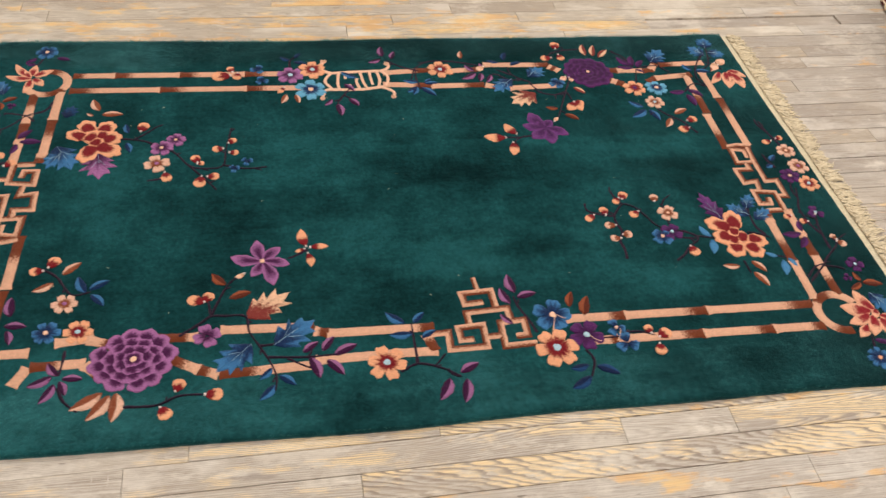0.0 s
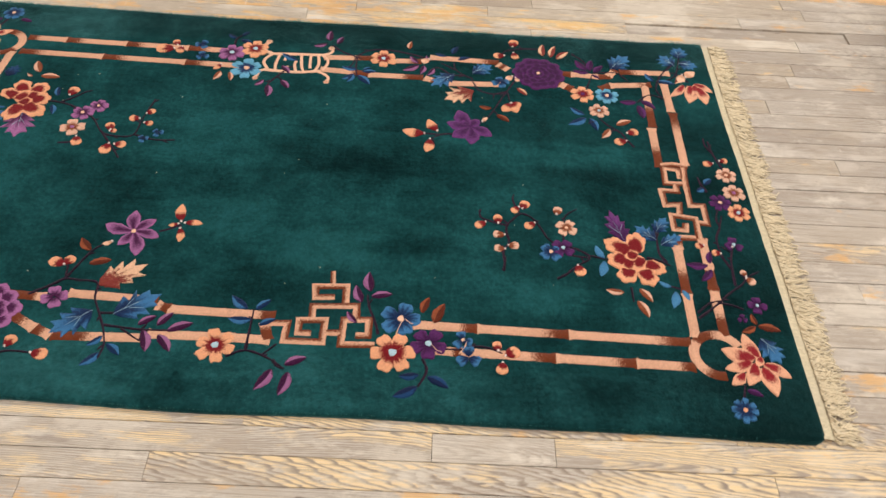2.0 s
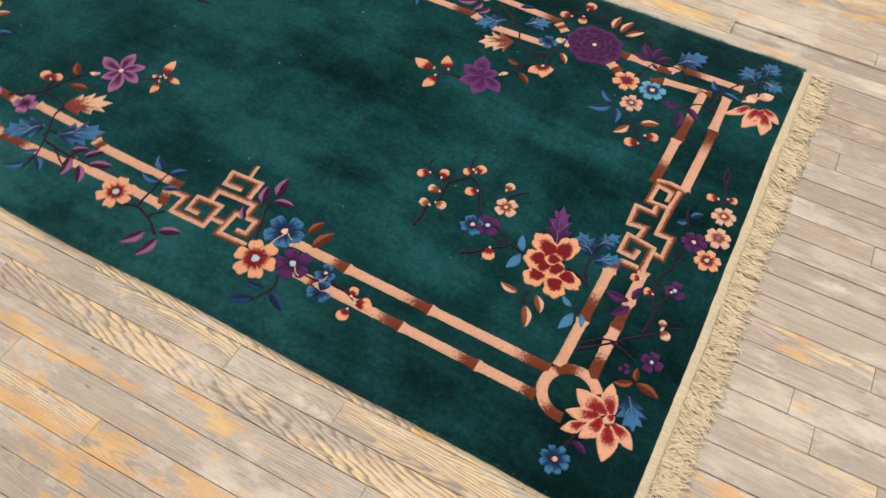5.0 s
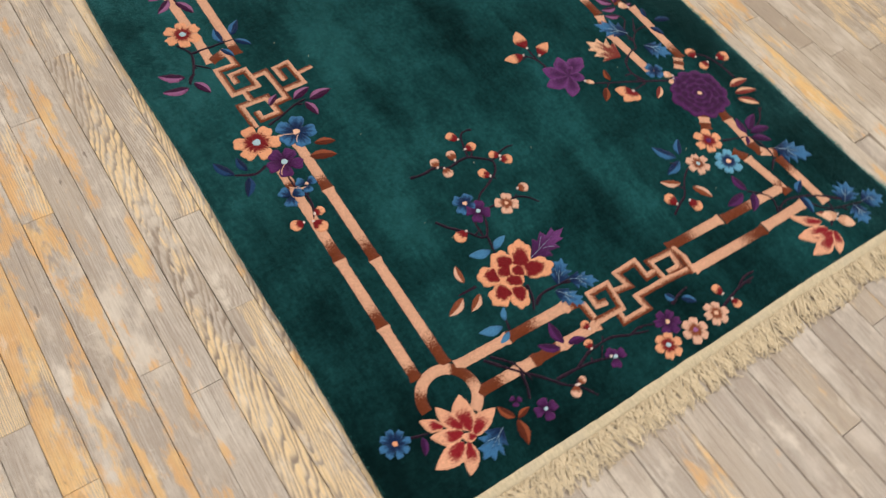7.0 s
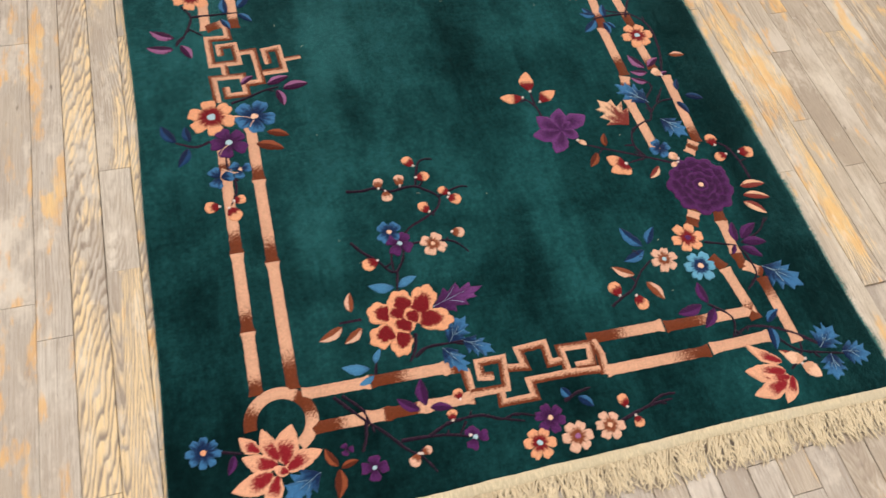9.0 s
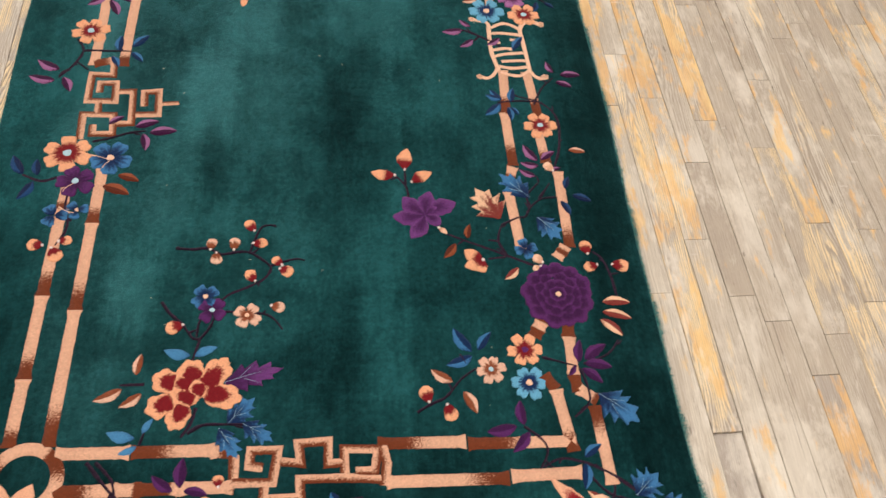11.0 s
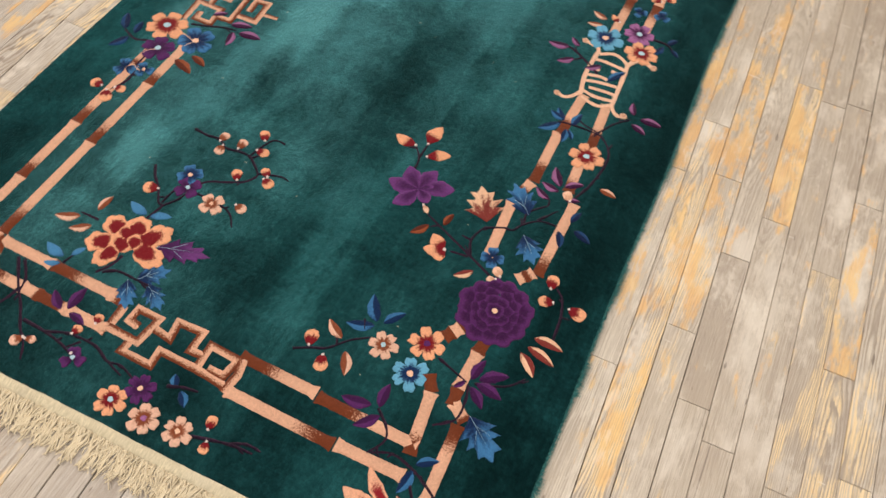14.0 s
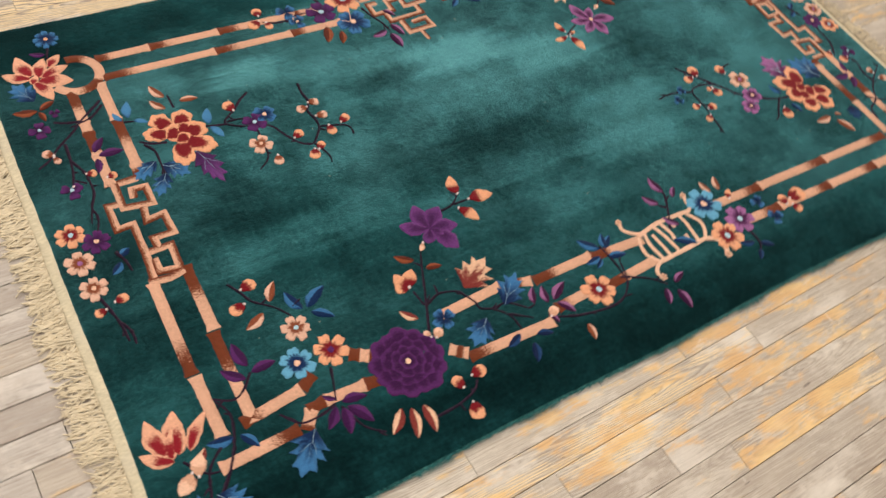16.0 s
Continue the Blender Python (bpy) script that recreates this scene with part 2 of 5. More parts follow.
def field_pile():
    """The green ground: the nap leans to the near side, in the border to the far side, with brushed clouds and tracks
    whose light and shade is partly painted into the colour.
    """
    m, tree, b = material("green_wool", 0.95, 0.02)
    n = Net(tree)
    p = n.position()
    sep = tree.nodes.new("ShaderNodeSeparateXYZ")
    n.put(sep.inputs[0], p)
    tuft = n.noise(p, 620.0, 2.0, 0.7)
    clump = n.noise(p, 120.0, 3.0, 0.65)
    cloud = n.noise(p, 3.4, 6.0, 0.62)
    patch = n.noise(n.stretch(p, 14.0, 20.0, 1.0), 1.0, 4.0, 0.65)
    track = n.noise(n.stretch(p, 1.3, 7.0, 1.0), 1.0, 5.0, 0.62)
    weft = n.noise(n.stretch(p, 7.0, 150.0, 1.0), 1.0, 3.0, 0.6)
    warp = n.noise(n.stretch(p, 150.0, 6.0, 1.0), 1.0, 2.0, 0.6)
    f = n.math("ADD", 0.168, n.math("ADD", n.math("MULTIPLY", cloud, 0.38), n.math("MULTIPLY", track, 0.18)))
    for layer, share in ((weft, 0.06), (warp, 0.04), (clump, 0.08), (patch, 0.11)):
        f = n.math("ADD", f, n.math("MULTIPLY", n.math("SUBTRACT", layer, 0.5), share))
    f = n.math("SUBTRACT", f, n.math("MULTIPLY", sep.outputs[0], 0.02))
    # places brushed up or down, square to the weave, their sheen painted lighter or darker: middle, half sizes, how
    # much
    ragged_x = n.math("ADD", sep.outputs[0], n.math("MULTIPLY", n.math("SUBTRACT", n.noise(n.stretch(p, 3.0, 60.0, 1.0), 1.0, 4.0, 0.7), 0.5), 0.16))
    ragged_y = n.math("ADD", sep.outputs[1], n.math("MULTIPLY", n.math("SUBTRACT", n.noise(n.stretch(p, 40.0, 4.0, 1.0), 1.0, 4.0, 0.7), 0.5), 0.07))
    for cx, cy, hx, hy, share in BRUSHED_SHEEN:
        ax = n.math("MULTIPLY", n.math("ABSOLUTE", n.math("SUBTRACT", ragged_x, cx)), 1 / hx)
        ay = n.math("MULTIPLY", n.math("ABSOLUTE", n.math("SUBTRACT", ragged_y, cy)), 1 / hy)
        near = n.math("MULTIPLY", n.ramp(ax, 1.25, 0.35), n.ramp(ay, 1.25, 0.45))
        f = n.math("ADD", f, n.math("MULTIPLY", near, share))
    # the old fold along the rug: the nap stands up short of it, painted as a lit lip, and drops beyond
    fold = n.math("ADD", sep.outputs[1], n.math("MULTIPLY", n.math("SUBTRACT", cloud, 0.5), 0.012))
    lip = n.math("MULTIPLY", n.ramp(fold, 0.085, 0.152), n.ramp(fold, 0.162, 0.154))
    f = n.math("ADD", f, n.math("MULTIPLY", n.math("MULTIPLY", lip, n.ramp(track, 0.36, 0.60)), 0.06))
    sway = 0.0
    for cx, cy, rx, ry, turn in ((-0.02, -0.19, 0.44, 0.24, -0.22), (0.52, 0.14, 0.30, 0.20, 0.14)):
        off = n.stretch(n.vmath("SUBTRACT", p, (cx, cy, 0.013)), 1 / rx, 1 / ry, 1.0)
        near = n.ramp(n.math("ADD", n.length(off), n.math("SUBTRACT", cloud, 0.5)), 1.0, 0.2)
        sway = n.math("ADD", sway, n.math("MULTIPLY", near, turn))
    end = n.ramp(n.math("ADD", sep.outputs[0], n.math("MULTIPLY", n.math("SUBTRACT", cloud, 0.5), 0.2)), 0.74, 0.92)
    f = n.math("SUBTRACT", f, n.math("MULTIPLY", end, 0.055))
    border = n.ramp(n.math("ADD", n.math("ABSOLUTE", sep.outputs[1]), n.math("MULTIPLY", n.math("SUBTRACT", cloud, 0.5), 0.30)), 0.46, 0.56)
    f = n.math("SUBTRACT", f, n.math("MULTIPLY", border, 0.06))
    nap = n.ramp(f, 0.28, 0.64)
    # base colour follows the nap too, painting in its light and shade
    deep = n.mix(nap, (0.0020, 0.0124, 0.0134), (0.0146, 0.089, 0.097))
    # clouds of nap shading painted over the base colour
    swirl = n.noise(n.vmath("ADD", p, (7.3, 2.1, 0.0)), 3.0, 5.0, 0.62)
    streaks = n.noise(n.stretch(n.vmath("ADD", p, (3.1, 5.2, 0.0)), 9.0, 3.5, 1.0), 1.0, 4.0, 0.6)
    deep = n.mix(n.ramp(n.math("ADD", n.math("ADD", n.math("MULTIPLY", swirl, 0.36), n.math("MULTIPLY", streaks, 0.32)), n.math("MULTIPLY", patch, 0.32)), 0.36, 0.64), n.vmath("MULTIPLY", deep, (0.76, 0.78, 0.78)), n.vmath("MULTIPLY", deep, (1.26, 1.22, 1.22)))
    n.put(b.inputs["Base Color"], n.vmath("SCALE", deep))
    n.put(tree.nodes[-1].inputs["Scale"], n.math("MULTIPLY", n.math("ADD", 0.50, n.math("MULTIPLY", clump, 1.0)), n.math("ADD", 0.30, n.math("MULTIPLY", tuft, 1.4))))
    n.put(b.inputs["Sheen Weight"], n.math("ADD", 0.26, n.math("MULTIPLY", nap, 0.58)))
    b.inputs["Sheen Roughness"].default_value = 0.38
    b.inputs["Sheen Tint"].default_value = (0.24, 0.68, 0.735, 1)
    rough = n.bump(n.math("ADD", tuft, n.math("MULTIPLY", clump, 1.5)), 0.6, 0.003)
    lean = tree.nodes.new("ShaderNodeCombineXYZ")
    inner = n.math("SUBTRACT", n.math("MULTIPLY", n.math("SUBTRACT", swirl, 1.08), 0.50), n.math("MULTIPLY", nap, 0.50))
    outer = n.math("ADD", n.math("MULTIPLY", nap, 0.22), n.math("MULTIPLY", n.math("SUBTRACT", swirl, 0.46), 0.6))
    way = n.math("ADD", n.math("MULTIPLY", inner, n.math("SUBTRACT", 1.0, border)), n.math("MULTIPLY", outer, border))
    n.put(lean.inputs[1], n.math("ADD", way, sway))
    n.put(lean.inputs[0], n.math("ADD", n.math("ADD", 0.09, n.math("MULTIPLY", end, 0.14)), n.math("MULTIPLY", nap, -0.04)))
    n.put(b.inputs["Normal"], n.vmath("NORMALIZE", n.vmath("ADD", rough, lean.outputs[0])))
    return m


OAK = wood_floor()
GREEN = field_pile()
SELVAGE = woven("tan_cotton", (0.66, 0.575, 0.41))
CREAM = plain("cream_cotton", (0.67, 0.57, 0.41), 0.9, 0.28, 60.0)
PLASTER = plain("painted_plaster", (0.74, 0.71, 0.66), 0.8, 0.05, 3.0)
CEILING = plain("ceiling_paint", (0.78, 0.77, 0.74), 0.85, 0.04, 3.0)
LAMP_BODY = plain("lamp_housing", (0.8, 0.8, 0.8), 0.5, 0.03)
RED = plain("dark_red_wool", (0.10, 0.012, 0.015), 0.95, 0.3, 40.0)
GAP = plain("dark_gap", (0.11, 0.085, 0.065), 0.9, 0.6, 30.0)
# wool dyes: dark, light
PEACH = pile("peach_wool", (0.22, 0.060, 0.028), (0.73, 0.44, 0.33), soft=0.4)
BAMBOO = pile("bamboo_wool", (0.155, 0.038, 0.016), (0.69, 0.385, 0.262))
CORAL = pile("coral_wool", (0.175, 0.010, 0.015), (0.79, 0.375, 0.215), soft=0.4)
ROSE = pile("rose_wool", (0.24, 0.014, 0.022), (0.78, 0.405, 0.265), soft=0.4)
VIOLET = pile("violet_wool", (0.042, 0.009, 0.052), (0.090, 0.021, 0.110), soft=1.0)
ORCHID = pile("orchid_wool", (0.055, 0.013, 0.070), (0.145, 0.042, 0.180), soft=1.0)
LILAC = pile("lilac_wool", (0.055, 0.009, 0.050), (0.34, 0.13, 0.31), soft=1.0)
MAUVE = pile("mauve_wool", (0.040, 0.007, 0.036), (0.29, 0.115, 0.255))
BLUE = pile("blue_wool", (0.008, 0.022, 0.075), (0.048, 0.170, 0.37), soft=1.0)
SKY = pile("sky_blue_wool", (0.008, 0.026, 0.090), (0.13, 0.37, 0.56), soft=0.4)
AZURE = pile("azure_wool", (0.014, 0.050, 0.130), (0.060, 0.205, 0.400), soft=1.0)
DENIM = pile("denim_blue_wool", (0.007, 0.022, 0.074), (0.040, 0.145, 0.320))
# field green made paler: light on the edge fibres put into the colour
FUZZ = pile("lit_tip_wool", (0.014, 0.085, 0.085), (0.075, 0.25, 0.24))
NAVY = pile("navy_wool", (0.008, 0.016, 0.055), (0.014, 0.050, 0.14))
RUST = pile("rust_wool", (0.10, 0.022, 0.012), (0.26, 0.070, 0.032))
TWIG = pile("plum_brown_wool", (0.012, 0.007, 0.016), (0.036, 0.015, 0.034), cloud=0.2)
PALE = pile("pale_blue_wool", (0.25, 0.40, 0.50), (0.42, 0.60, 0.70))
BUFF = pile("buff_wool", (0.20, 0.035, 0.030), (0.78, 0.48, 0.32))
PEARL = pile("pearl_wool", (0.60, 0.46, 0.44), (0.80, 0.68, 0.66))
IVORY = pile("ivory_wool", (0.66, 0.36, 0.24), (0.84, 0.52, 0.37))


# ---- building helpers ----
def link(name, bm, mat, parent=None, label="", smooth=False):
    me = bpy.data.meshes.new(name)
    bm.to_mesh(me)
    bm.free()
    me.materials.append(mat)
    if smooth:
        me.polygons.foreach_set("use_smooth", [True] * len(me.polygons))
    ob = new(name, me)
    ob.parent = parent
    if label:
        ob["label"] = label
    return ob


def part(name, bm, mat, parent, label="", smooth=False):
    return link(name, bm, mat, parent, label, smooth)


def box(bm, x0, x1, y0, y1, z0, z1):
    vs = [bm.verts.new((x, y, z)) for z in (z0, z1) for y in (y0, y1) for x in (x0, x1)]
    for f in ((0, 2, 3, 1), (4, 5, 7, 6), (0, 1, 5, 4), (2, 6, 7, 3), (0, 4, 6, 2), (1, 3, 7, 5)):
        bm.faces.new([vs[i] for i in f])


# ---- the room ----
X0, X1, Y0, Y1, H = -4.0, 4.5, -3.6, 3.6, 3.0


def wall(name, x0, x1, y0, y1):
    bm = bmesh.new()
    box(bm, x0, x1, y0, y1, -0.05, H)
    tagged(link(name, bm, PLASTER), "plain off-white painted plaster wall", "wall", kind="structure")


wall("wall_north", X0 - 0.12, X1 + 0.12, Y1, Y1 + 0.12)
wall("wall_south", X0 - 0.12, X1 + 0.12, Y0 - 0.12, Y0)
wall("wall_west", X0 - 0.12, X0, Y0, Y1)
wall("wall_east", X1, X1 + 0.12, Y0, Y1)
bm = bmesh.new()
box(bm, X0 - 0.12, X1 + 0.12, Y0 - 0.12, Y1 + 0.12, H, H + 0.1)
tagged(link("ceiling", bm, CEILING), "plain white painted ceiling", "ceiling", kind="structure")


# ---- the rug ----
PILE = 0.013
COUNT = [0]


def bend(value, keys):
    """Smooth value of a curve through a few (place, offset) keys."""
    for (a, va), (b, vb) in zip(keys, keys[1:]):
        if value <= b:
            s = max(0.0, (value - a) / (b - a))
            return va + (vb - va) * s * s * (3 - 2 * s)
    return keys[-1][1]


def near_edge(x):
    return bend(x, ((-1.06, -0.648), (-0.2, -0.655), (0.35, -0.645), (1.05, -0.641))) + 0.0015 * math.sin(x * 11)


def far_edge(x):
    return bend(x, ((-1.06, 0.618), (-0.4, 0.613), (0.2, 0.623), (0.8, 0.628), (1.05, 0.640))) + 0.0015 * math.sin(x * 9 + 1)


def right_edge(y):
    return bend(y, ((-0.65, 1.050), (-0.3, 1.047), (0.0, 1.041), (0.36, 1.034), (0.64, 1.034)))


def left_edge(y):
    return -1.056 + 0.002 * math.sin(y * 7)


def at(u, v):
    """A place on the rug from 0..1 along and across it."""
    x = left_edge(0) + u * (right_edge(0) - left_edge(0))
    y = near_edge(x) + v * (far_edge(x) - near_edge(x))
    return left_edge(y) + u * (right_edge(y) - left_edge(y)), y


def raw(name, verts, faces, tones, mat, parent, label=""):
    me = bpy.data.meshes.new(name)
    me.from_pydata(verts, [], faces)
    if tones:
        me.attributes.new("tone", "FLOAT", "POINT").data.foreach_set("value", tones)
    me.materials.append(mat)
    me.polygons.foreach_set("use_smooth", [True] * len(me.polygons))
    ob = new(name, me)
    ob.parent = parent
    if label:
        ob["label"] = label
    return ob


rug = tagged(new("rug"), "deep green wool rug with carved flowers and bamboo border", "rug")


def rug_field():
    """The green pile as one thick sheet with rounded sides."""
    nu, nv = 150, 96
    steps = [(0.0, 0.000), (0.0, 0.006), (0.0012, 0.0105), (0.0045, 0.0128)]
    verts, faces = [], []
    us = [i / nu for i in range(nu + 1)]
    vs = [j / nv for j in range(nv + 1)]
    for j in vs:
        for i in us:
            x, y = at(i, j)
            verts.append((x, y, PILE))
    row = nu + 1
    for j in range(nv):
        for i in range(nu):
            a = j * row + i
            faces.append((a, a + 1, a + row + 1, a + row))
    ring = list(range(row)) + [k * row + nu for k in range(1, nv + 1)] + [nv * row + i for i in range(nu - 1, -1, -1)] + [k * row for k in range(nv - 1, 0, -1)]
    last = ring
    cx, cy = 0.0, 0.0
    for out, z in ((0.003, 0.0122), (0.0055, 0.0095), (0.0065, 0.005), (0.0055, 0.0)):
        fresh = []
        for k in ring:
            x, y, _ = verts[k]
            n = 0.0012 * noise.noise((x * 60, y * 60, 1.0))
            ox = out + n if x > 1.0 and k % row == nu else (-out - n if k % row == 0 else 0)
            oy = out + n if k >= nv * row else (-out - n if k < row else 0)
            if ox and oy:
                ox, oy = ox * 0.4 - math.copysign(0.004, ox), oy * 0.4 - math.copysign(0.004, oy)
            fresh.append(len(verts))
            verts.append((x + ox, y + oy, z))
        for a in range(len(ring)):
            b = (a + 1) % len(ring)
            faces.append((last[a], fresh[a], fresh[b], last[b]))
        last = fresh
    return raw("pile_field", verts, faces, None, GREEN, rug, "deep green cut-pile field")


field = rug_field()


def edge_tufts():
    """Loose pile ends along the two long sides, in a paler wool that paints in their lit tips."""
    rng = random.Random(5)
    verts, faces = [], []
    for k in range(24000):
        side = k % 2
        x = rng.uniform(-1.055, 1.04)
        y = near_edge(x) if side else far_edge(x)
        d = -1 if side else 1
        if side and k % 6 != 1:
            continue
        length = rng.uniform(0.001, 0.0025 if side else 0.013) * (1.3 if noise.noise((x * 9, side, 0)) > 0.1 else 0.8)
        z0 = rng.uniform(0.004, 0.0125)
        lean = rng.uniform(-0.004, 0.004)
        w = 0.0005
        n = len(verts)
        verts += [(x - w, y + d * 0.003, z0), (x + w, y + d * 0.003, z0), (x + lean, y + d * (0.004 + length), z0 + rng.uniform(-0.003, 0.003))]
        faces.append((n, n + 1, n + 2))
    tagged(raw("edge_fuzz", verts, faces, [rng.random() for v in verts], FUZZ, rug, "loose green pile ends"), kind="stuff")


edge_tufts()

WOBBLE = random.Random(11)
LEVEL = {"bar": 0.0010, "fret": 0.0012, "twig": 0.0015, "leaf": 0.0018, "petal": 0.0022, "eye": 0.0031}


def top(kind):
    COUNT[0] += 1
    return PILE + LEVEL[kind] + 2.5e-6 * (COUNT[0] % 250)


def ragged(outline):
    """The outline cut finer, each knot a little out of line."""
    fine = []
    for (ax, ay), (bx, by) in zip(outline, outline[1:] + outline[:1]):
        steps = max(1, int(math.hypot(bx - ax, by - ay) / 0.0024))
        for k in range(steps):
            s = k / steps
            fine.append((ax + (bx - ax) * s + WOBBLE.uniform(-0.0008, 0.0008), ay + (by - ay) * s + WOBBLE.uniform(-0.0008, 0.0008)))
    return fine


def disc(name, outline, centre, tone, mat, parent, kind, label=""):
    """A raised patch of pile inside an outline round a centre."""
    z = top(kind)
    cx, cy = centre
    outline = ragged(outline)
    rings = ((1.0, -0.0030), (0.97, -0.0006), (0.90, 0.0), (0.76, 0.0002), (0.60, 0.0003), (0.45, 0.0004), (0.28, 0.0004))
    verts, tones, faces = [], [], []
    m = len(outline)
    for f, dz in rings:
        for x, y in outline:
            px, py = cx + (x - cx) * f, cy + (y - cy) * f
            verts.append((px, py, z + dz))
            tones.append(tone(px, py))
    verts.append((cx, cy, z + 0.0004))
    tones.append(tone(cx, cy))
    for k in range(len(rings) - 1):
        for i in range(m):
            j = (i + 1) % m
            faces.append((k * m + i, k * m + j, (k + 1) * m + j, (k + 1) * m + i))
    base = (len(rings) - 1) * m
    for i in range(m):
        faces.append((base + i, base + (i + 1) % m, len(verts) - 1))
    return raw(name, verts, faces, tones, mat, parent, label)


def strip(name, rows, lanes, width, tone, mat, parent, kind, label=""):
    """A raised band: rows of (x, y, nx, ny, w) with lanes across it from -1 to 1."""
    z = top(kind)
    verts, tones, faces = [], [], []
    count = len(rows) - 1
    for i, (x, y, nx, ny, w) in enumerate(rows):
        for lane in lanes:
            edge = abs(lane)
            dz = -0.0030 if edge > 0.99 else (-0.0004 if edge > 0.85 else 0.0)
            if i in (0, count) and kind != "bar":
                dz = min(dz, -0.0012)
            verts.append((x + nx * lane * w, y + ny * lane * w, z + dz))
            tones.append(tone(i / count, lane))
    m = len(lanes)
    for i in range(count):
        for k in range(m - 1):
            a = i * m + k
            faces.append((a, a + m, a + m + 1, a + 1))
    return raw(name, verts, faces, tones, mat, parent, label)


def petal_shape(cx, cy, angle, r0, r1, half, notch=0.22, points=22):
    mid, a = (r0 + r1) / 2, (r1 - r0) / 2
    c, s = math.cos(angle), math.sin(angle)
    out = []
    for k in range(points):
        q = 2 * math.pi * k / points
        u = a * math.cos(q)
        v = half * math.sin(q) * (1 + 0.40 * math.cos(q))
        near = min(q, 2 * math.pi - q)
        if near < 0.62:
            u -= notch * a * (1 - near / 0.62)
        u *= 1 + WOBBLE.uniform(-0.07, 0.07)
        v *= 1 + WOBBLE.uniform(-0.07, 0.07)
        out.append((cx + c * (mid + u) - s * v, cy + s * (mid + u) + c * v))
    return out, (cx + c * mid, cy + s * mid)


def star(cx, cy, r, start, end):
    """Dark heart that runs out in uneven points."""
    def tone(x, y):
        d = math.hypot(x - cx, y - cy) / r
        q = math.atan2(y - cy, x - cx)
        ray = 0.55 * noise.noise((math.cos(q) * 6, math.sin(q) * 6, cx * 50 + cy * 31))
        return min(1.0, max(0.0, (d - start) / (end - start) + ray * min(1.0, d * 3)))
    return tone


def eye(x, y, r, mat, parent):
    shape = [(x + r * math.cos(q) * WOBBLE.uniform(0.85, 1.1), y + r * math.sin(q) * WOBBLE.uniform(0.85, 1.1)) for q in (2 * math.pi * k / 10 for k in range(10))]
    disc("flower_eye", shape, (x, y), lambda a, b: 0.9, mat, parent, "eye")


def thing(name, x, y, label):
    ob = new(name)
    ob.parent = rug
    if label:
        ob["label"] = label
    return ob


HEARTS = {"blue_wool": (0.34, 0.92), "sky_blue_wool": (0.30, 0.66), "coral_wool": (0.28, 0.66), "peach_wool": (0.26, 0.64), "violet_wool": (0.20, 0.80)}


def flower(x, y, r, turn, n, mat, heart, label):
    start, end = HEARTS.get(mat.name, (0.25, 0.75))
    f = thing("flower", x, y, label)
    half = r * math.sin(math.pi / n) * (0.57 if n > 3 else 0.5)
    for k in range(n):
        a = math.radians(turn) + 2 * math.pi * k / n + WOBBLE.uniform(-0.06, 0.06)
        shape, mid = petal_shape(x, y, a, r * 0.06, r * WOBBLE.uniform(0.94, 1.06), half)
        disc("petal", shape, mid, star(x, y, r, start, end), mat, f, "petal")
    if heart:
        eye(x, y, r * 0.18, heart, f)


def peony(x, y, rx, ry, turn, rings, mat, heart, label, uneven=0.06, core=0.34):
    """Rows of scalloped petals, outer ones first, each dark at its root; rings: petals, their distance and their size."""
    f = thing("peony", x, y, label)
    ct, st = math.cos(math.radians(turn)), math.sin(math.radians(turn))

    def place(u, v):
        return x + ct * u * rx - st * v * ry, y + st * u * rx + ct * v * ry

    for row, (n, away, size) in enumerate(rings):
        for k in range(n):
            a = 2 * math.pi * (k + 0.5 * (row % 2)) / n + WOBBLE.uniform(-1.6, 1.6) * uneven
            d = away * WOBBLE.uniform(1 - uneven, 1 + uneven)
            r = size * WOBBLE.uniform(1 - uneven, 1 + uneven)
            cu, cv = d * math.cos(a), d * math.sin(a)
            shape = []
            for i in range(24):
                q = 2 * math.pi * i / 24
                out = math.cos(q)
                rad = r * (1 + (0.20 * abs(math.cos(2.0 * q)) - 0.10 if out > -0.3 else -0.06)) * WOBBLE.uniform(0.96, 1.04)
                along, side = rad * out * 0.95, rad * math.sin(q) * (1.12 + 0.12 * out)
                shape.append(place(cu + math.cos(a) * along - math.sin(a) * side, cv + math.sin(a) * along + math.cos(a) * side))
            root = place(cu - math.cos(a) * r * 0.40, cv - math.sin(a) * r * 0.40)
            disc("petal", shape, place(cu, cv), star(*root, r * (rx + ry) / 2, core + 0.12, core + 0.72), mat, f, "petal")
    if heart:
        eye(x, y, rx * 0.085, heart, f)


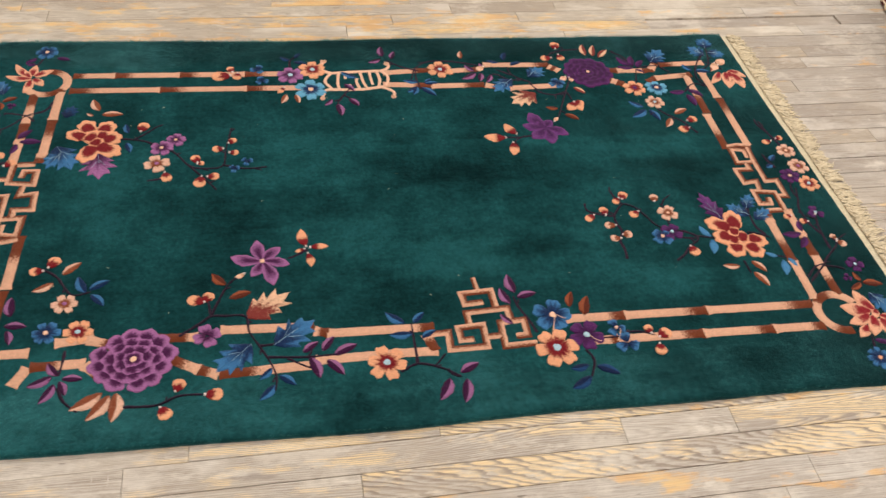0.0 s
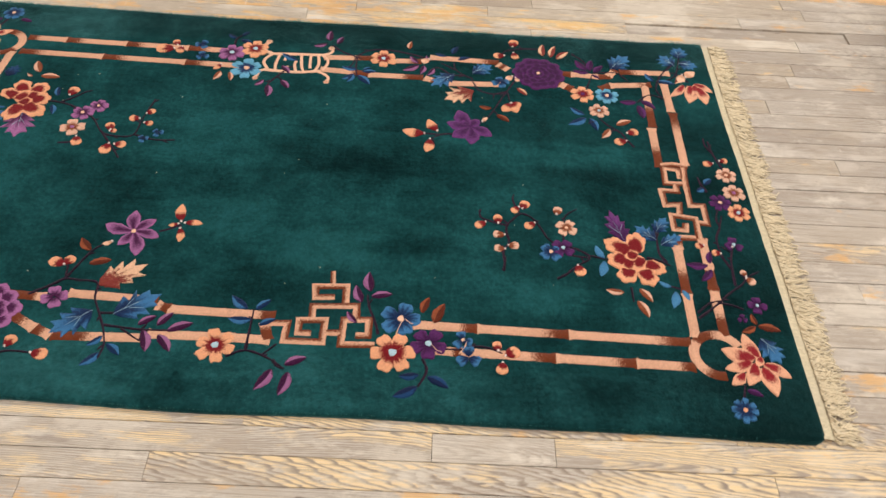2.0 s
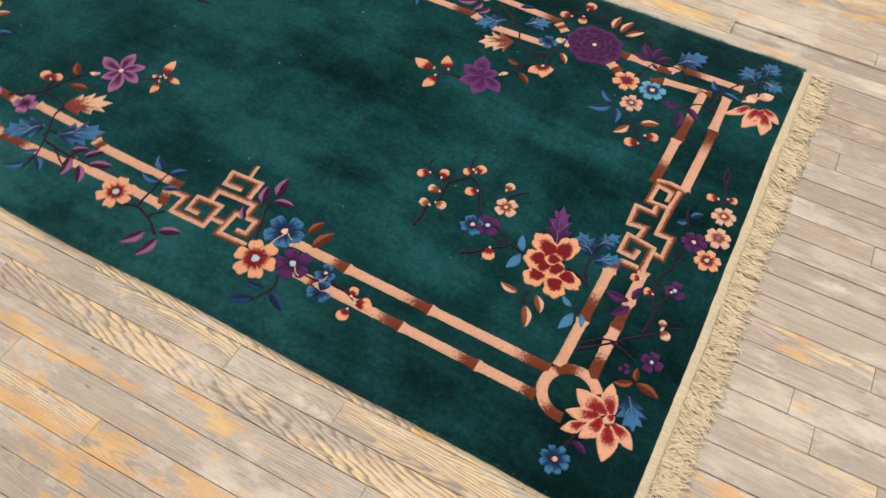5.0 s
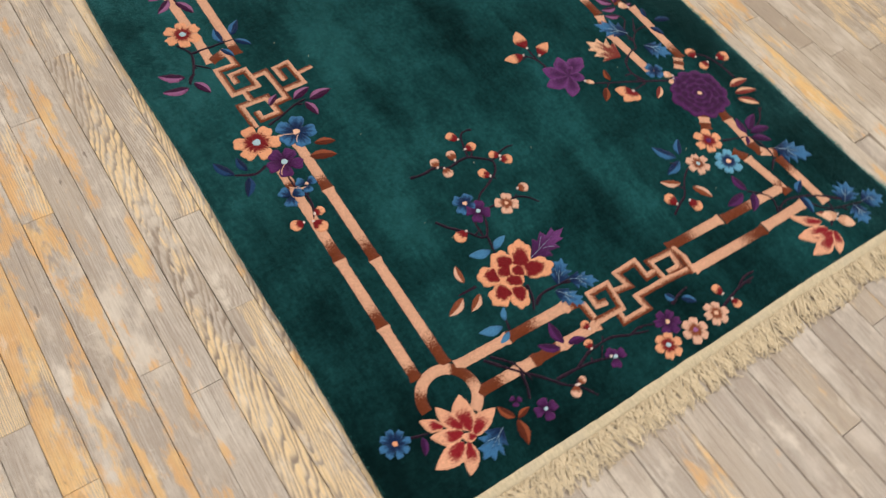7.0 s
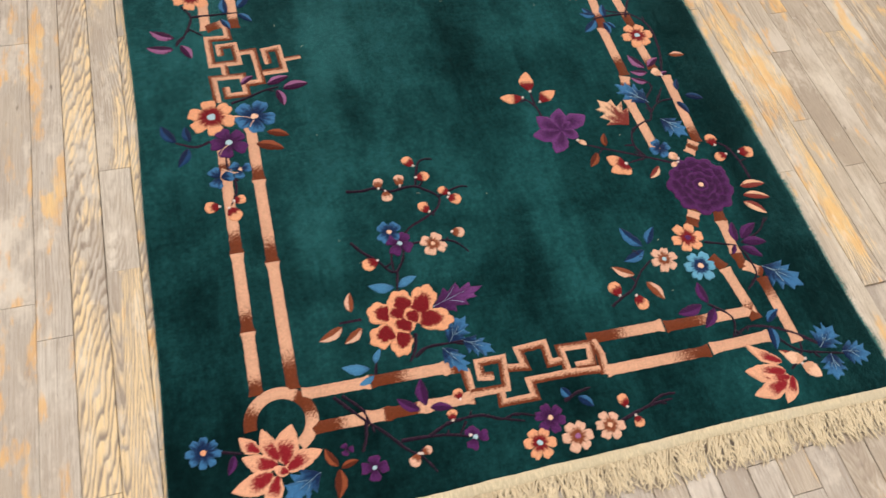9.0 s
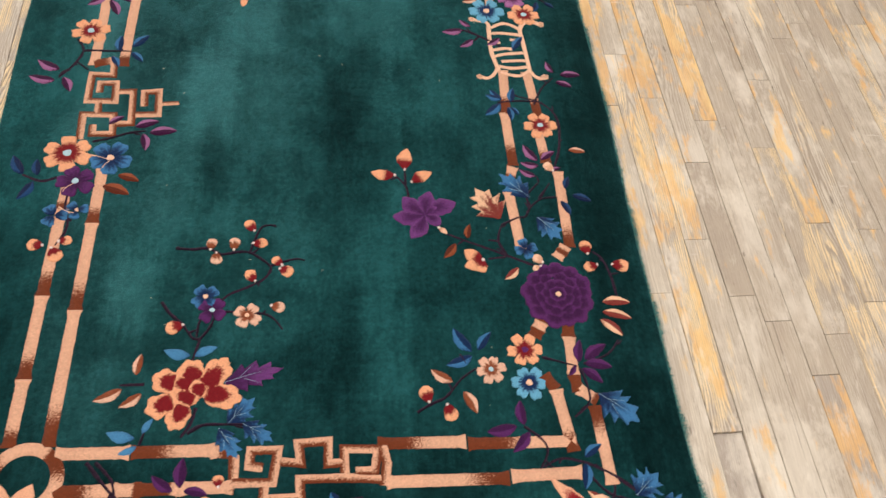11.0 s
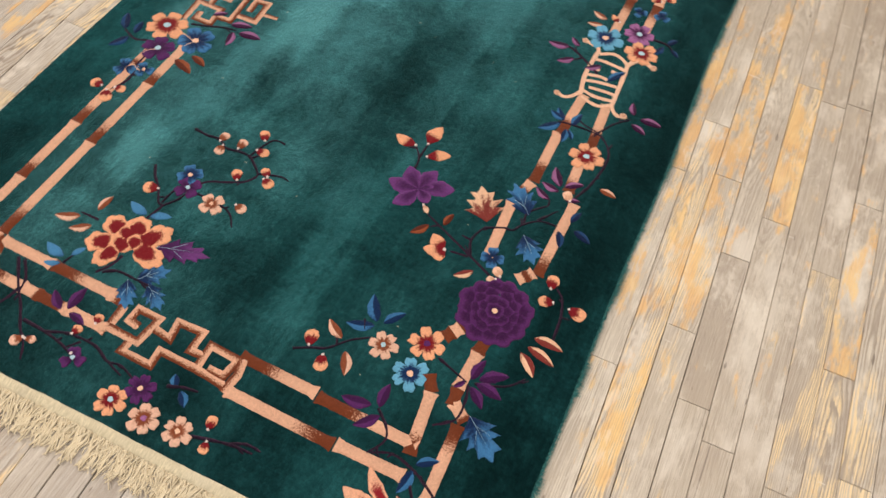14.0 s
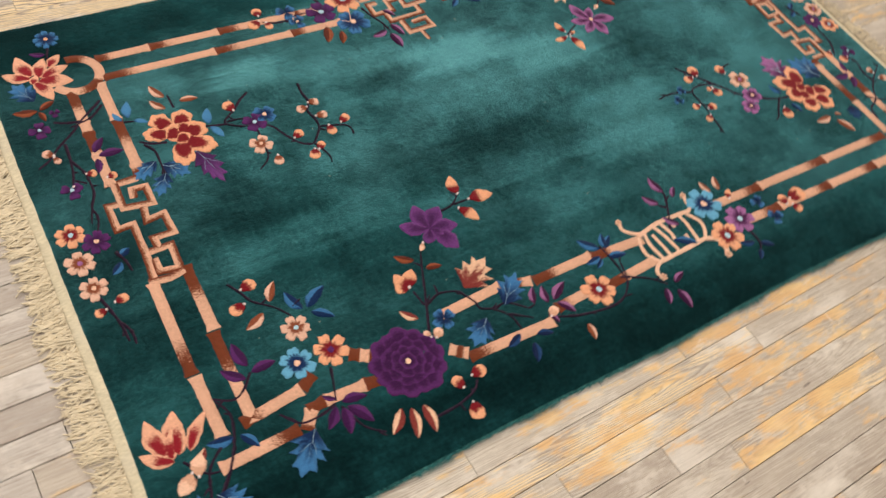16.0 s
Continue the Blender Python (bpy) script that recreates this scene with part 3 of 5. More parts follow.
def ruffled(x0, y0, x1, y1, w, mat, parent):
    """A broad petal with a scalloped rim from its root to its tip, dark in the hollow."""
    length = math.hypot(x1 - x0, y1 - y0)
    a = math.atan2(y1 - y0, x1 - x0)
    c, sn = math.cos(a), math.sin(a)
    mx, my = x0 + c * length * 0.5, y0 + sn * length * 0.5
    lobe = WOBBLE.uniform(-0.25, 0.25)
    shape = []
    for i in range(36):
        q = 2 * math.pi * i / 36
        q -= 2 * math.pi if q > math.pi else 0
        rim = 0.86 + 0.20 * abs(math.cos(3.1 * q + lobe)) ** 0.9 if abs(q) < 2.3 else 0.95
        rim *= WOBBLE.uniform(0.97, 1.03)
        along, side = 0.51 * length * math.cos(q) * rim, w * math.sin(q) * rim * (1.0 + 0.16 * math.cos(q))
        shape.append((mx + c * along - sn * side, my + sn * along + c * side))

    def tone(x, y):
        along = (c * (x - x0) + sn * (y - y0)) / length
        side = abs(c * (y - y0) - sn * (x - x0)) / w
        ray = 0.5 * noise.noise((x * 240, y * 240, 3.0)) + 0.3 * noise.noise((x * 620, y * 620, 9.0))
        return min(1.0, max(0.0, (math.hypot(max(0.0, along - 0.32) / 0.44, side / 0.74) - 0.72) / 0.46 + ray, (0.20 - along) * 8.0))

    disc("petal", shape, (mx, my), tone, mat, parent, "petal")


def bloom(x, y, mat, label, *petals, turn=1.0, size=1.0):
    """An open peony of ruffled petals; each is (root dx, root dy, tip dx, tip dy, half width), the first lying lowest."""
    f = thing("peony", x, y, label)
    k = turn * size
    for ax, ay, bx, by, w in petals:
        ruffled(x + ax * k, y + ay * k, x + bx * k, y + by * k, w * size, mat, f)


def pointed(x, y, dx, dy, w, tone, mat, parent, name="petal", kind="petal", fat=0.42, label=""):
    """A pointed petal or leaf from its root (x, y) along (dx, dy)."""
    length = math.hypot(dx, dy)
    ux, uy = dx / length, dy / length
    rows = []
    for k in range(15):
        s = k / 14
        wide = math.sin(math.pi * min(1, s ** (math.log(0.5) / math.log(fat)))) ** 0.8 * w
        bow = 0.06 * length * math.sin(math.pi * s)
        rows.append((x + dx * s - uy * bow, y + dy * s + ux * bow, -uy, ux, max(0.0004, wide * WOBBLE.uniform(0.91, 1.09))))
    strip(name, rows, (-1, -0.86, -0.5, -0.2, -0.1, 0.0, 0.2, 0.5, 0.86, 1), 1, tone, mat, parent, kind, label)


def spray(x, y, mat, heart, label, *tips, open_by=0.0, core=1.0):
    """A lily or lotus: pointed petals round one root; each tip is (dx, dy, half width)."""
    f = thing("lily", x, y, label)
    for dx, dy, w in tips:
        pointed(x + dx * open_by, y + dy * open_by, dx * (1 - open_by), dy * (1 - open_by), w * 1.2, lambda s, lane: min(1.0, max(0.0, s * 2.2 - core, 1.1 * abs(lane) ** 1.3)), mat, f, fat=0.55)
    if heart:
        eye(x, y, 0.006, heart, f)


def lotus(label, *petals):
    """A lotus of pointed petals, back ones first; each is (root x, root y, dx, dy, half width)."""
    f = thing("lotus", petals[0][0], petals[0][1], label)
    for x, y, dx, dy, w in petals:
        pointed(x, y, dx, dy, w, lambda s, lane: min(1.0, max(0.0, (s - 0.34) * 2.6, (abs(lane) - 0.38) * 2.4)), ROSE, f, fat=0.42)


def leaf(x0, y0, x1, y1, mat, w=0.0, split=1, label=""):
    length = math.hypot(x1 - x0, y1 - y0)
    pointed(x0, y0, x1 - x0, y1 - y0, w or 0.225 * length, lambda s, lane: (0.95 - 0.3 * abs(lane) ** 4 - 1.5 * max(0, 0.36 - s)) if split == 0 or lane * split > 0.05 else 0.10, mat, rug, "leaf", "leaf", 0.45, label)


def bud(x0, y0, x1, y1, mat, fat=0.28):
    """A round bud, dark at its root."""
    length = math.hypot(x1 - x0, y1 - y0)
    a = math.atan2(y1 - y0, x1 - x0)
    b = thing("bud", x0, y0, "")
    if fat < 0.4:
        pointed(x0, y0, x1 - x0, y1 - y0, length * fat, lambda s, lane: min(1.0, max(0.0, (s - 0.28) * 3.2)), mat, b, fat=0.5)
    else:
        c, sn = math.cos(a), math.sin(a)
        shape = []
        for k in range(22):
            q = 2 * math.pi * k / 22
            u = length * (0.45 + 0.45 * math.cos(q))
            v = length * fat * math.sin(q) * (0.82 + 0.20 * math.cos(q)) * WOBBLE.uniform(0.95, 1.05)
            shape.append((x0 + c * u - sn * v, y0 + sn * u + c * v))
        disc("petal", shape, (x0 + c * length * 0.5, y0 + sn * length * 0.5), star(x0, y0, length, 0.34, 0.68), mat, b, "petal")
    eye(x0, y0, 0.0026, PEARL, b)


TEETH = ((0.10, 0.36), (0.36, 0.96), (0.36, 0.50), (0.62, 1.00), (0.60, 0.46), (0.86, 0.66), (0.82, 0.30))


def maple(x0, y0, x1, y1, mat, wide=0.62, vein=True, label="", vein_mat=None):
    """A lobed leaf whose teeth point forward, dark at the root, with a pale forked vein."""
    dx, dy = x1 - x0, y1 - y0
    length = math.hypot(dx, dy)
    a = math.atan2(dy, dx)
    c, sn = math.cos(a), math.sin(a)
    f = thing("lobed_leaf", x0, y0, label)
    half = length * wide * 0.66
    side = [(u + WOBBLE.uniform(-0.03, 0.03), v * WOBBLE.uniform(0.86, 1.1)) for u, v in TEETH]
    other = [(u + WOBBLE.uniform(-0.03, 0.03), -v * WOBBLE.uniform(0.86, 1.1)) for u, v in reversed(TEETH)]
    shape = []
    for u, v in [(0.0, 0.06)] + side + [(1.04, 0.0)] + other + [(0.0, -0.06)]:
        u, v = u * length, v * half
        shape.append((x0 + c * u - sn * v, y0 + sn * u + c * v))
    disc("leaf_blade", shape, (x0 + dx * 0.42, y0 + dy * 0.42), star(x0, y0, length, 0.16, 0.80), mat, f, "leaf")
    if vein:
        for turn, start, reach in ((0.05, 0.0, 0.72), (0.55, 0.22, 0.40), (-0.55, 0.30, 0.34)):
            q = a + turn
            sx, sy = x0 + dx * start, y0 + dy * start
            rows = [(sx + math.cos(q) * length * reach * s, sy + math.sin(q) * length * reach * s, -math.sin(q), math.cos(q), 0.0012 * (1 - 0.6 * s) * WOBBLE.uniform(0.8, 1.2)) for s in (0, 0.25, 0.5, 0.75, 1)]
            strip("vein", rows, (-1, 0, 1), 1, lambda s, lane: 0.55, vein_mat or PALE, f, "eye")


def smooth_path(points, per=5):
    pts = [points[0]] + list(points) + [points[-1]]
    out = []
    for i in range(1, len(pts) - 2):
        p0, p1, p2, p3 = pts[i - 1:i + 3]
        for k in range(per):
            s = k / per
            out.append(tuple(0.5 * (2 * b + (c - a) * s + (2 * a - 5 * b + 4 * c - d) * s * s + (3 * b - a - 3 * c + d) * s ** 3) for a, b, c, d in zip(p0, p1, p2, p3)))
    out.append(points[-1])
    return out


def ribbon(points, width):
    rows = []
    for i, (x, y) in enumerate(points):
        ax, ay = points[max(0, i - 1)]
        bx, by = points[min(len(points) - 1, i + 1)]
        d = math.hypot(bx - ax, by - ay) or 1
        rows.append((x, y, -(by - ay) / d, (bx - ax) / d, width(i / (len(points) - 1))))
    return rows


def twig(*points, w=0.0034, mat=None):
    """A thin knotty branch that tapers to its end, with short side shoots."""
    path = smooth_path(points)
    rows = ribbon(path, lambda s: w * 1.12 * (1 - 0.4 * s) * WOBBLE.uniform(0.75, 1.3))
    strip("twig", rows, (-1, -0.5, 0.5, 1), 1, lambda s, lane: 0.5 + 0.4 * lane, mat or TWIG, rug, "twig")
    since = 0.0
    for (ax, ay), (bx, by) in zip(path, path[1:]):
        since += math.hypot(bx - ax, by - ay)
        if since < 0.075:
            continue
        since = WOBBLE.uniform(-0.02, 0.012)
        q = math.atan2(by - ay, bx - ax) + WOBBLE.choice((-1, 1)) * WOBBLE.uniform(0.6, 1.1)
        reach = WOBBLE.uniform(0.008, 0.020)
        shoot = [(bx + reach * s * math.cos(q + 0.3 * s), by + reach * s * math.sin(q + 0.3 * s)) for s in (0, 0.35, 0.7, 1)]
        strip("twig", ribbon(shoot, lambda s: w * (0.95 - 0.5 * s)), (-1, -0.5, 0.5, 1), 1, lambda s, lane: 0.5 + 0.4 * lane, mat or TWIG, rug, "twig")


def stamen(*points, w=0.0012):
    """A fine white thread line."""
    strip("stamen", ribbon(smooth_path(points), lambda s: w * WOBBLE.uniform(0.8, 1.2)), (-1, -0.5, 0.5, 1), 1, lambda s, lane: 0.9, IVORY, rug, "eye")


def bamboo(x0, y0, x1, y1, w=0.0115, dark=0.62, tail=0.92):
    """One length of bamboo cane, light at its start and brown at its end, flared at both joints."""
    length = math.hypot(x1 - x0, y1 - y0)
    ux, uy = (x1 - x0) / length, (y1 - y0) / length
    n = max(8, int(length / 0.0035))
    rows = []
    for k in range(n + 1):
        s = k / n
        d = min(s, 1 - s) * length
        wide = w * (1 + 0.26 * math.exp(-(d / 0.007) ** 2)) * WOBBLE.uniform(0.95, 1.05)
        rows.append((x0 + ux * length * s, y0 + uy * length * s, -uy, ux, wide))
    strip("bamboo_cane", rows, (-1, -0.88, 0, 0.88, 1), 1, lambda s, lane: 1 - min(1.0, max(0.0, (s - dark) / (tail - dark))), BAMBOO, rug, "bar")


def cane_arc(cx, cy, r, a0, a1, w=0.0115, flip=False):
    """A bent length of cane."""
    pts = [(cx + r * math.cos(math.radians(a0 + (a1 - a0) * k / 14)), cy + r * math.sin(math.radians(a0 + (a1 - a0) * k / 14))) for k in range(15)]
    strip("bamboo_cane", ribbon(pts, lambda s: w), (-1, -0.88, 0, 0.88, 1), 1, lambda s, lane: min(1.0, max(0.0, ((1 - s if flip else s) - 0.15) * 2.2)), BAMBOO, rug, "bar")


def fret(*points, w=0.0082, side=1):
    """A square-cornered key band, brown along one edge."""
    rows = []
    n = len(points)
    for i, (x, y) in enumerate(points):
        d0 = d1 = None
        if i:
            d0 = Vector((x - points[i - 1][0], y - points[i - 1][1])).normalized()
        if i < n - 1:
            d1 = Vector((points[i + 1][0] - x, points[i + 1][1] - y)).normalized()
        a = d0 or d1
        b = d1 or d0
        mid = (a + b).normalized()
        k = 1 / max(0.45, mid.dot(a))
        rows.append((x, y, -mid.y, mid.x, w * k))
        if i < n - 1:
            for k in range(1, 6):
                qx, qy = x + (points[i + 1][0] - x) * k / 6, y + (points[i + 1][1] - y) * k / 6
                rows.append((qx, qy, -d1.y, d1.x, w * WOBBLE.uniform(0.92, 1.08)))
    strip("key_band", rows, (-1, -0.86, -0.2, 0.3, 0.86, 1), 1, lambda s, lane: 0.56 + 0.50 * lane * side - 0.9 * max(0, abs(lane) - 0.7), BAMBOO, rug, "fret")


def stroke(*points, w=0.0045):
    """A thin curled stroke of the far medallion."""
    strip("medallion_stroke", ribbon(smooth_path(points), lambda s: w * WOBBLE.uniform(0.9, 1.15)), (-1, -0.8, 0.8, 1), 1, lambda s, lane: 0.9, IVORY, rug, "fret")



# bamboo border, near side
bamboo(0.366, -0.496, 0.555, -0.496)
bamboo(0.555, -0.496, 0.715, -0.496)
bamboo(0.715, -0.496, 0.833, -0.496)
bamboo(0.303, -0.496, 0.366, -0.496)
bamboo(0.268, -0.436, 0.398, -0.436)
bamboo(0.398, -0.436, 0.584, -0.436)
bamboo(0.584, -0.436, 0.833, -0.436)
bamboo(-0.092, -0.496, -0.010, -0.496, dark=0.9, tail=1.4)
bamboo(-0.251, -0.500, -0.092, -0.496, dark=0.9, tail=1.4)
bamboo(-0.252, -0.510, -0.433, -0.518, dark=0.5, tail=0.75)
bamboo(-0.433, -0.518, -0.470, -0.504, dark=0.2, tail=0.8)
bamboo(-0.470, -0.504, -0.521, -0.477, dark=0.2, tail=0.9)
bamboo(-0.227, -0.436, -0.010, -0.436, dark=0.8)
bamboo(-0.276, -0.417, -0.252, -0.416, dark=0.3)
bamboo(-0.252, -0.428, -0.224, -0.435, dark=0.1, tail=0.6)
bamboo(-0.435, -0.412, -0.276, -0.416, dark=0.95, tail=1.5)
bamboo(-0.477, -0.426, -0.559, -0.423, dark=0.1, tail=0.4)
bamboo(-0.682, -0.417, -0.634, -0.434, dark=0.3, tail=0.8)
bamboo(-0.785, -0.440, -0.888, -0.441, dark=0.6)
bamboo(-0.679, -0.472, -0.778, -0.474, dark=0.35, tail=0.7)
bamboo(-0.681, -0.476, -0.650, -0.501, dark=0.5)
bamboo(-0.781, -0.474, -0.802, -0.515, dark=0.8, tail=1.3)
bamboo(-0.743, -0.421, -0.673, -0.413, dark=0.9, tail=1.4)

# bamboo border, right end and corner ring
bamboo(0.845, -0.308, 0.845, -0.423, dark=0.9, tail=1.5)
bamboo(-0.865, 0.272, -0.865, 0.387, dark=0.9, tail=1.5)
bamboo(0.845, -0.175, 0.845, -0.306, dark=0.3, tail=0.8)
bamboo(-0.865, 0.139, -0.865, 0.270, dark=0.3, tail=0.8)
bamboo(0.847, -0.180, 0.849, -0.146, dark=0.1, tail=0.7)
bamboo(-0.867, 0.144, -0.869, 0.110, dark=0.1, tail=0.7)
bamboo(0.906, -0.327, 0.906, -0.417, dark=0.2, tail=0.65)
bamboo(-0.926, 0.291, -0.926, 0.381, dark=0.2, tail=0.65)
bamboo(0.906, -0.325, 0.906, -0.289, dark=0.7)
bamboo(-0.926, 0.289, -0.926, 0.253, dark=0.7)
bamboo(0.906, -0.225, 0.906, -0.289, dark=0.1, tail=0.3)
bamboo(-0.926, 0.189, -0.926, 0.253, dark=0.1, tail=0.3)
bamboo(0.906, -0.225, 0.906, -0.140, dark=0.8, tail=1.2)
bamboo(-0.926, 0.189, -0.926, 0.104, dark=0.8, tail=1.2)
bamboo(0.841, 0.242, 0.841, 0.091, dark=0.35, tail=0.75)
bamboo(-0.861, -0.278, -0.861, -0.127, dark=0.35, tail=0.75)
bamboo(0.845, 0.435, 0.845, 0.245, dark=0.35, tail=0.75)
bamboo(-0.865, -0.471, -0.865, -0.281, dark=0.35, tail=0.75)
bamboo(0.906, 0.105, 0.906, 0.311, dark=0.5, tail=0.95)
bamboo(-0.926, -0.141, -0.926, -0.347, dark=0.5, tail=0.95)
bamboo(0.903, 0.314, 0.900, 0.438, dark=0.9, tail=1.3)
bamboo(-0.923, -0.350, -0.920, -0.474, dark=0.9, tail=1.3)
cane_arc(0.885, -0.463, 0.050, 278, 165)
cane_arc(0.885, -0.463, 0.050, 135, 28)
cane_arc(0.885, -0.463, 0.050, 168, 132, flip=True)
cane_arc(-0.905, 0.427, 0.050, 458, 345)
cane_arc(-0.905, 0.427, 0.050, 315, 208)
cane_arc(-0.905, 0.427, 0.050, 348, 312, flip=True)

# bamboo border, far side
bamboo(0.749, 0.413, 0.864, 0.429, dark=0.55)
bamboo(0.720, 0.395, 0.749, 0.413, dark=-0.5, tail=0.1)
bamboo(0.644, 0.453, 0.721, 0.450, dark=0.85, tail=1.3)
bamboo(0.721, 0.450, 0.754, 0.455, dark=-0.3, tail=0.1)
bamboo(0.748, 0.454, 0.771, 0.487, dark=0.6)
bamboo(0.923, 0.487, 0.781, 0.479, dark=0.5)
bamboo(0.628, 0.396, 0.645, 0.386, w=0.0125, dark=-0.6, tail=0.0)
bamboo(0.628, 0.396, 0.613, 0.405, w=0.0125, dark=0.8, tail=1.3)
bamboo(0.613, 0.405, 0.590, 0.416, w=0.0125, dark=-0.6, tail=0.0)
bamboo(0.645, 0.452, 0.608, 0.456, w=0.0125, dark=-0.6, tail=0.0)
bamboo(0.472, 0.454, 0.457, 0.467, dark=0.5)
bamboo(0.443, 0.477, 0.457, 0.467, dark=0.3)
bamboo(0.254, 0.488, 0.446, 0.485, dark=0.62, tail=0.95)
bamboo(0.451, 0.385, 0.308, 0.375, dark=0.95, tail=1.4)
bamboo(0.244, 0.391, 0.295, 0.376, dark=0.2, tail=0.6)
bamboo(0.092, 0.390, 0.241, 0.393, dark=0.5, tail=0.8)
bamboo(-0.039, 0.400, 0.095, 0.394, dark=0.5, tail=0.8)
bamboo(0.128, 0.459, 0.232, 0.466, dark=0.5)
bamboo(-0.035, 0.455, 0.103, 0.466, dark=0.45, tail=0.8)
bamboo(-0.622, 0.391, -0.845, 0.391, dark=0.6)
bamboo(-0.401, 0.391, -0.622, 0.391, dark=0.6)
bamboo(-0.213, 0.391, -0.401, 0.391, dark=0.6)
bamboo(-0.741, 0.456, -0.845, 0.456, dark=0.6)
bamboo(-0.577, 0.456, -0.741, 0.456, dark=0.6)
bamboo(-0.408, 0.456, -0.577, 0.456, dark=0.6)
bamboo(-0.210, 0.456, -0.408, 0.456, dark=0.6)

# key patterns
fret((0.090, -0.309), (0.094, -0.344), w=0.006)
fret((0.102, -0.378), (0.063, -0.382), (0.059, -0.353), (0.123, -0.348), (0.126, -0.399))
fret((0.153, -0.440), (0.150, -0.398), (0.061, -0.405), (0.063, -0.438))
fret((0.067, -0.473), (0.041, -0.474), (0.039, -0.443), (0.090, -0.439), (0.091, -0.493), (0.016, -0.495), (0.017, -0.452), (-0.023, -0.455))
fret((0.089, -0.470), (0.132, -0.467), side=-1)
fret((0.155, -0.472), (0.180, -0.471), (0.179, -0.431), (0.128, -0.435), (0.128, -0.496), (0.195, -0.492))
bamboo(-0.028, -0.454, -0.016, -0.496, dark=0, tail=0.6)
fret((0.876, -0.096), (0.873, -0.118), (0.847, -0.117), (0.847, -0.073), (0.901, -0.080), (0.900, -0.150))
fret((-0.896, 0.060), (-0.893, 0.082), (-0.867, 0.081), (-0.867, 0.037), (-0.921, 0.044), (-0.920, 0.114))
fret((0.866, -0.074), (0.871, -0.035), (0.837, -0.040), (0.834, 0.009), (0.873, 0.009), (0.871, 0.039))
fret((-0.886, 0.038), (-0.891, -0.001), (-0.857, 0.004), (-0.854, -0.045), (-0.893, -0.045), (-0.891, -0.075))
fret((0.907, -0.092), (0.927, -0.094), (0.927, -0.034), (0.897, -0.036), (0.897, 0.038), (0.902, 0.105))
fret((-0.927, 0.056), (-0.947, 0.058), (-0.947, -0.002), (-0.917, 0.000), (-0.917, -0.074), (-0.922, -0.141))
fret((0.886, 0.054), (0.887, 0.086), (0.850, 0.092), (0.848, 0.035), (0.894, 0.037))
fret((-0.906, -0.090), (-0.907, -0.122), (-0.870, -0.128), (-0.868, -0.071), (-0.914, -0.073))
fret((0.841, 0.098), (0.874, 0.106), (0.912, 0.101), w=0.009)
fret((-0.861, -0.134), (-0.894, -0.142), (-0.932, -0.137), w=0.009)
fret((0.854, -0.143), (0.895, -0.142), w=0.009)
fret((-0.874, 0.107), (-0.915, 0.106), w=0.009)

# far medallion
stroke((-0.188, 0.381), (-0.146, 0.379), (-0.092, 0.380), (-0.033, 0.392), w=0.0055)
stroke((-0.180, 0.455), (-0.117, 0.460), (-0.064, 0.463), (-0.036, 0.464), w=0.0055)
stroke((-0.033, 0.392), (-0.024, 0.419), (-0.024, 0.442), (-0.041, 0.463))
stroke((-0.178, 0.386), (-0.194, 0.413), (-0.190, 0.436), (-0.177, 0.454))
stroke((-0.158, 0.384), (-0.161, 0.408), (-0.157, 0.455))
stroke((-0.123, 0.381), (-0.130, 0.404))
stroke((-0.140, 0.428), (-0.138, 0.446))
stroke((-0.102, 0.380), (-0.110, 0.412), (-0.108, 0.430))
stroke((-0.082, 0.384), (-0.091, 0.410), (-0.098, 0.457))
stroke((-0.067, 0.400), (-0.071, 0.436), (-0.072, 0.461))
stroke((-0.052, 0.391), (-0.046, 0.422), (-0.052, 0.461))
stroke((-0.047, 0.389), (-0.025, 0.378), (-0.012, 0.362), (-0.016, 0.346))
stroke((-0.044, 0.462), (-0.023, 0.474), (-0.016, 0.488), (-0.021, 0.496))
stroke((-0.173, 0.454), (-0.198, 0.467), (-0.205, 0.487), (-0.197, 0.508), w=0.006)
stroke((-0.181, 0.384), (-0.198, 0.374), (-0.200, 0.359), (-0.205, 0.343))
flower(-0.015, 0.344, 0.008, 0, 6, IVORY, None, "")
flower(-0.021, 0.497, 0.009, 0, 6, IVORY, None, "")
flower(-0.204, 0.341, 0.008, 0, 6, IVORY, None, "")
flower(-0.196, 0.510, 0.009, 0, 6, IVORY, None, "")
leaf(-0.105, 0.431, -0.152, 0.460, DENIM, 0.010)

# near side: twigs and leaves
twig((0.200, -0.466), (0.191, -0.436), (0.175, -0.397), (0.169, -0.366))
twig((0.291, -0.517), (0.301, -0.545), (0.286, -0.582))
leaf(0.174, -0.358, 0.167, -0.305, MAUVE)
leaf(0.177, -0.371, 0.220, -0.362, MAUVE)
leaf(0.159, -0.388, 0.143, -0.343, MAUVE)
leaf(0.154, -0.441, 0.132, -0.414, MAUVE)
leaf(0.284, -0.405, 0.298, -0.364, RUST)
leaf(0.311, -0.430, 0.330, -0.378, RUST)
leaf(0.287, -0.555, 0.248, -0.561, NAVY)
leaf(0.303, -0.559, 0.345, -0.581, NAVY)
leaf(0.285, -0.582, 0.240, -0.607, NAVY)
twig((-0.089, -0.541), (-0.054, -0.524), (-0.008, -0.538), (0.028, -0.561))
twig((-0.054, -0.524), (-0.055, -0.467), (-0.056, -0.422))
twig((-0.020, -0.532), (0.004, -0.504))
leaf(-0.069, -0.423, -0.107, -0.392, DENIM)
leaf(-0.052, -0.424, -0.026, -0.397, DENIM)
leaf(-0.056, -0.450, -0.103, -0.450, DENIM)
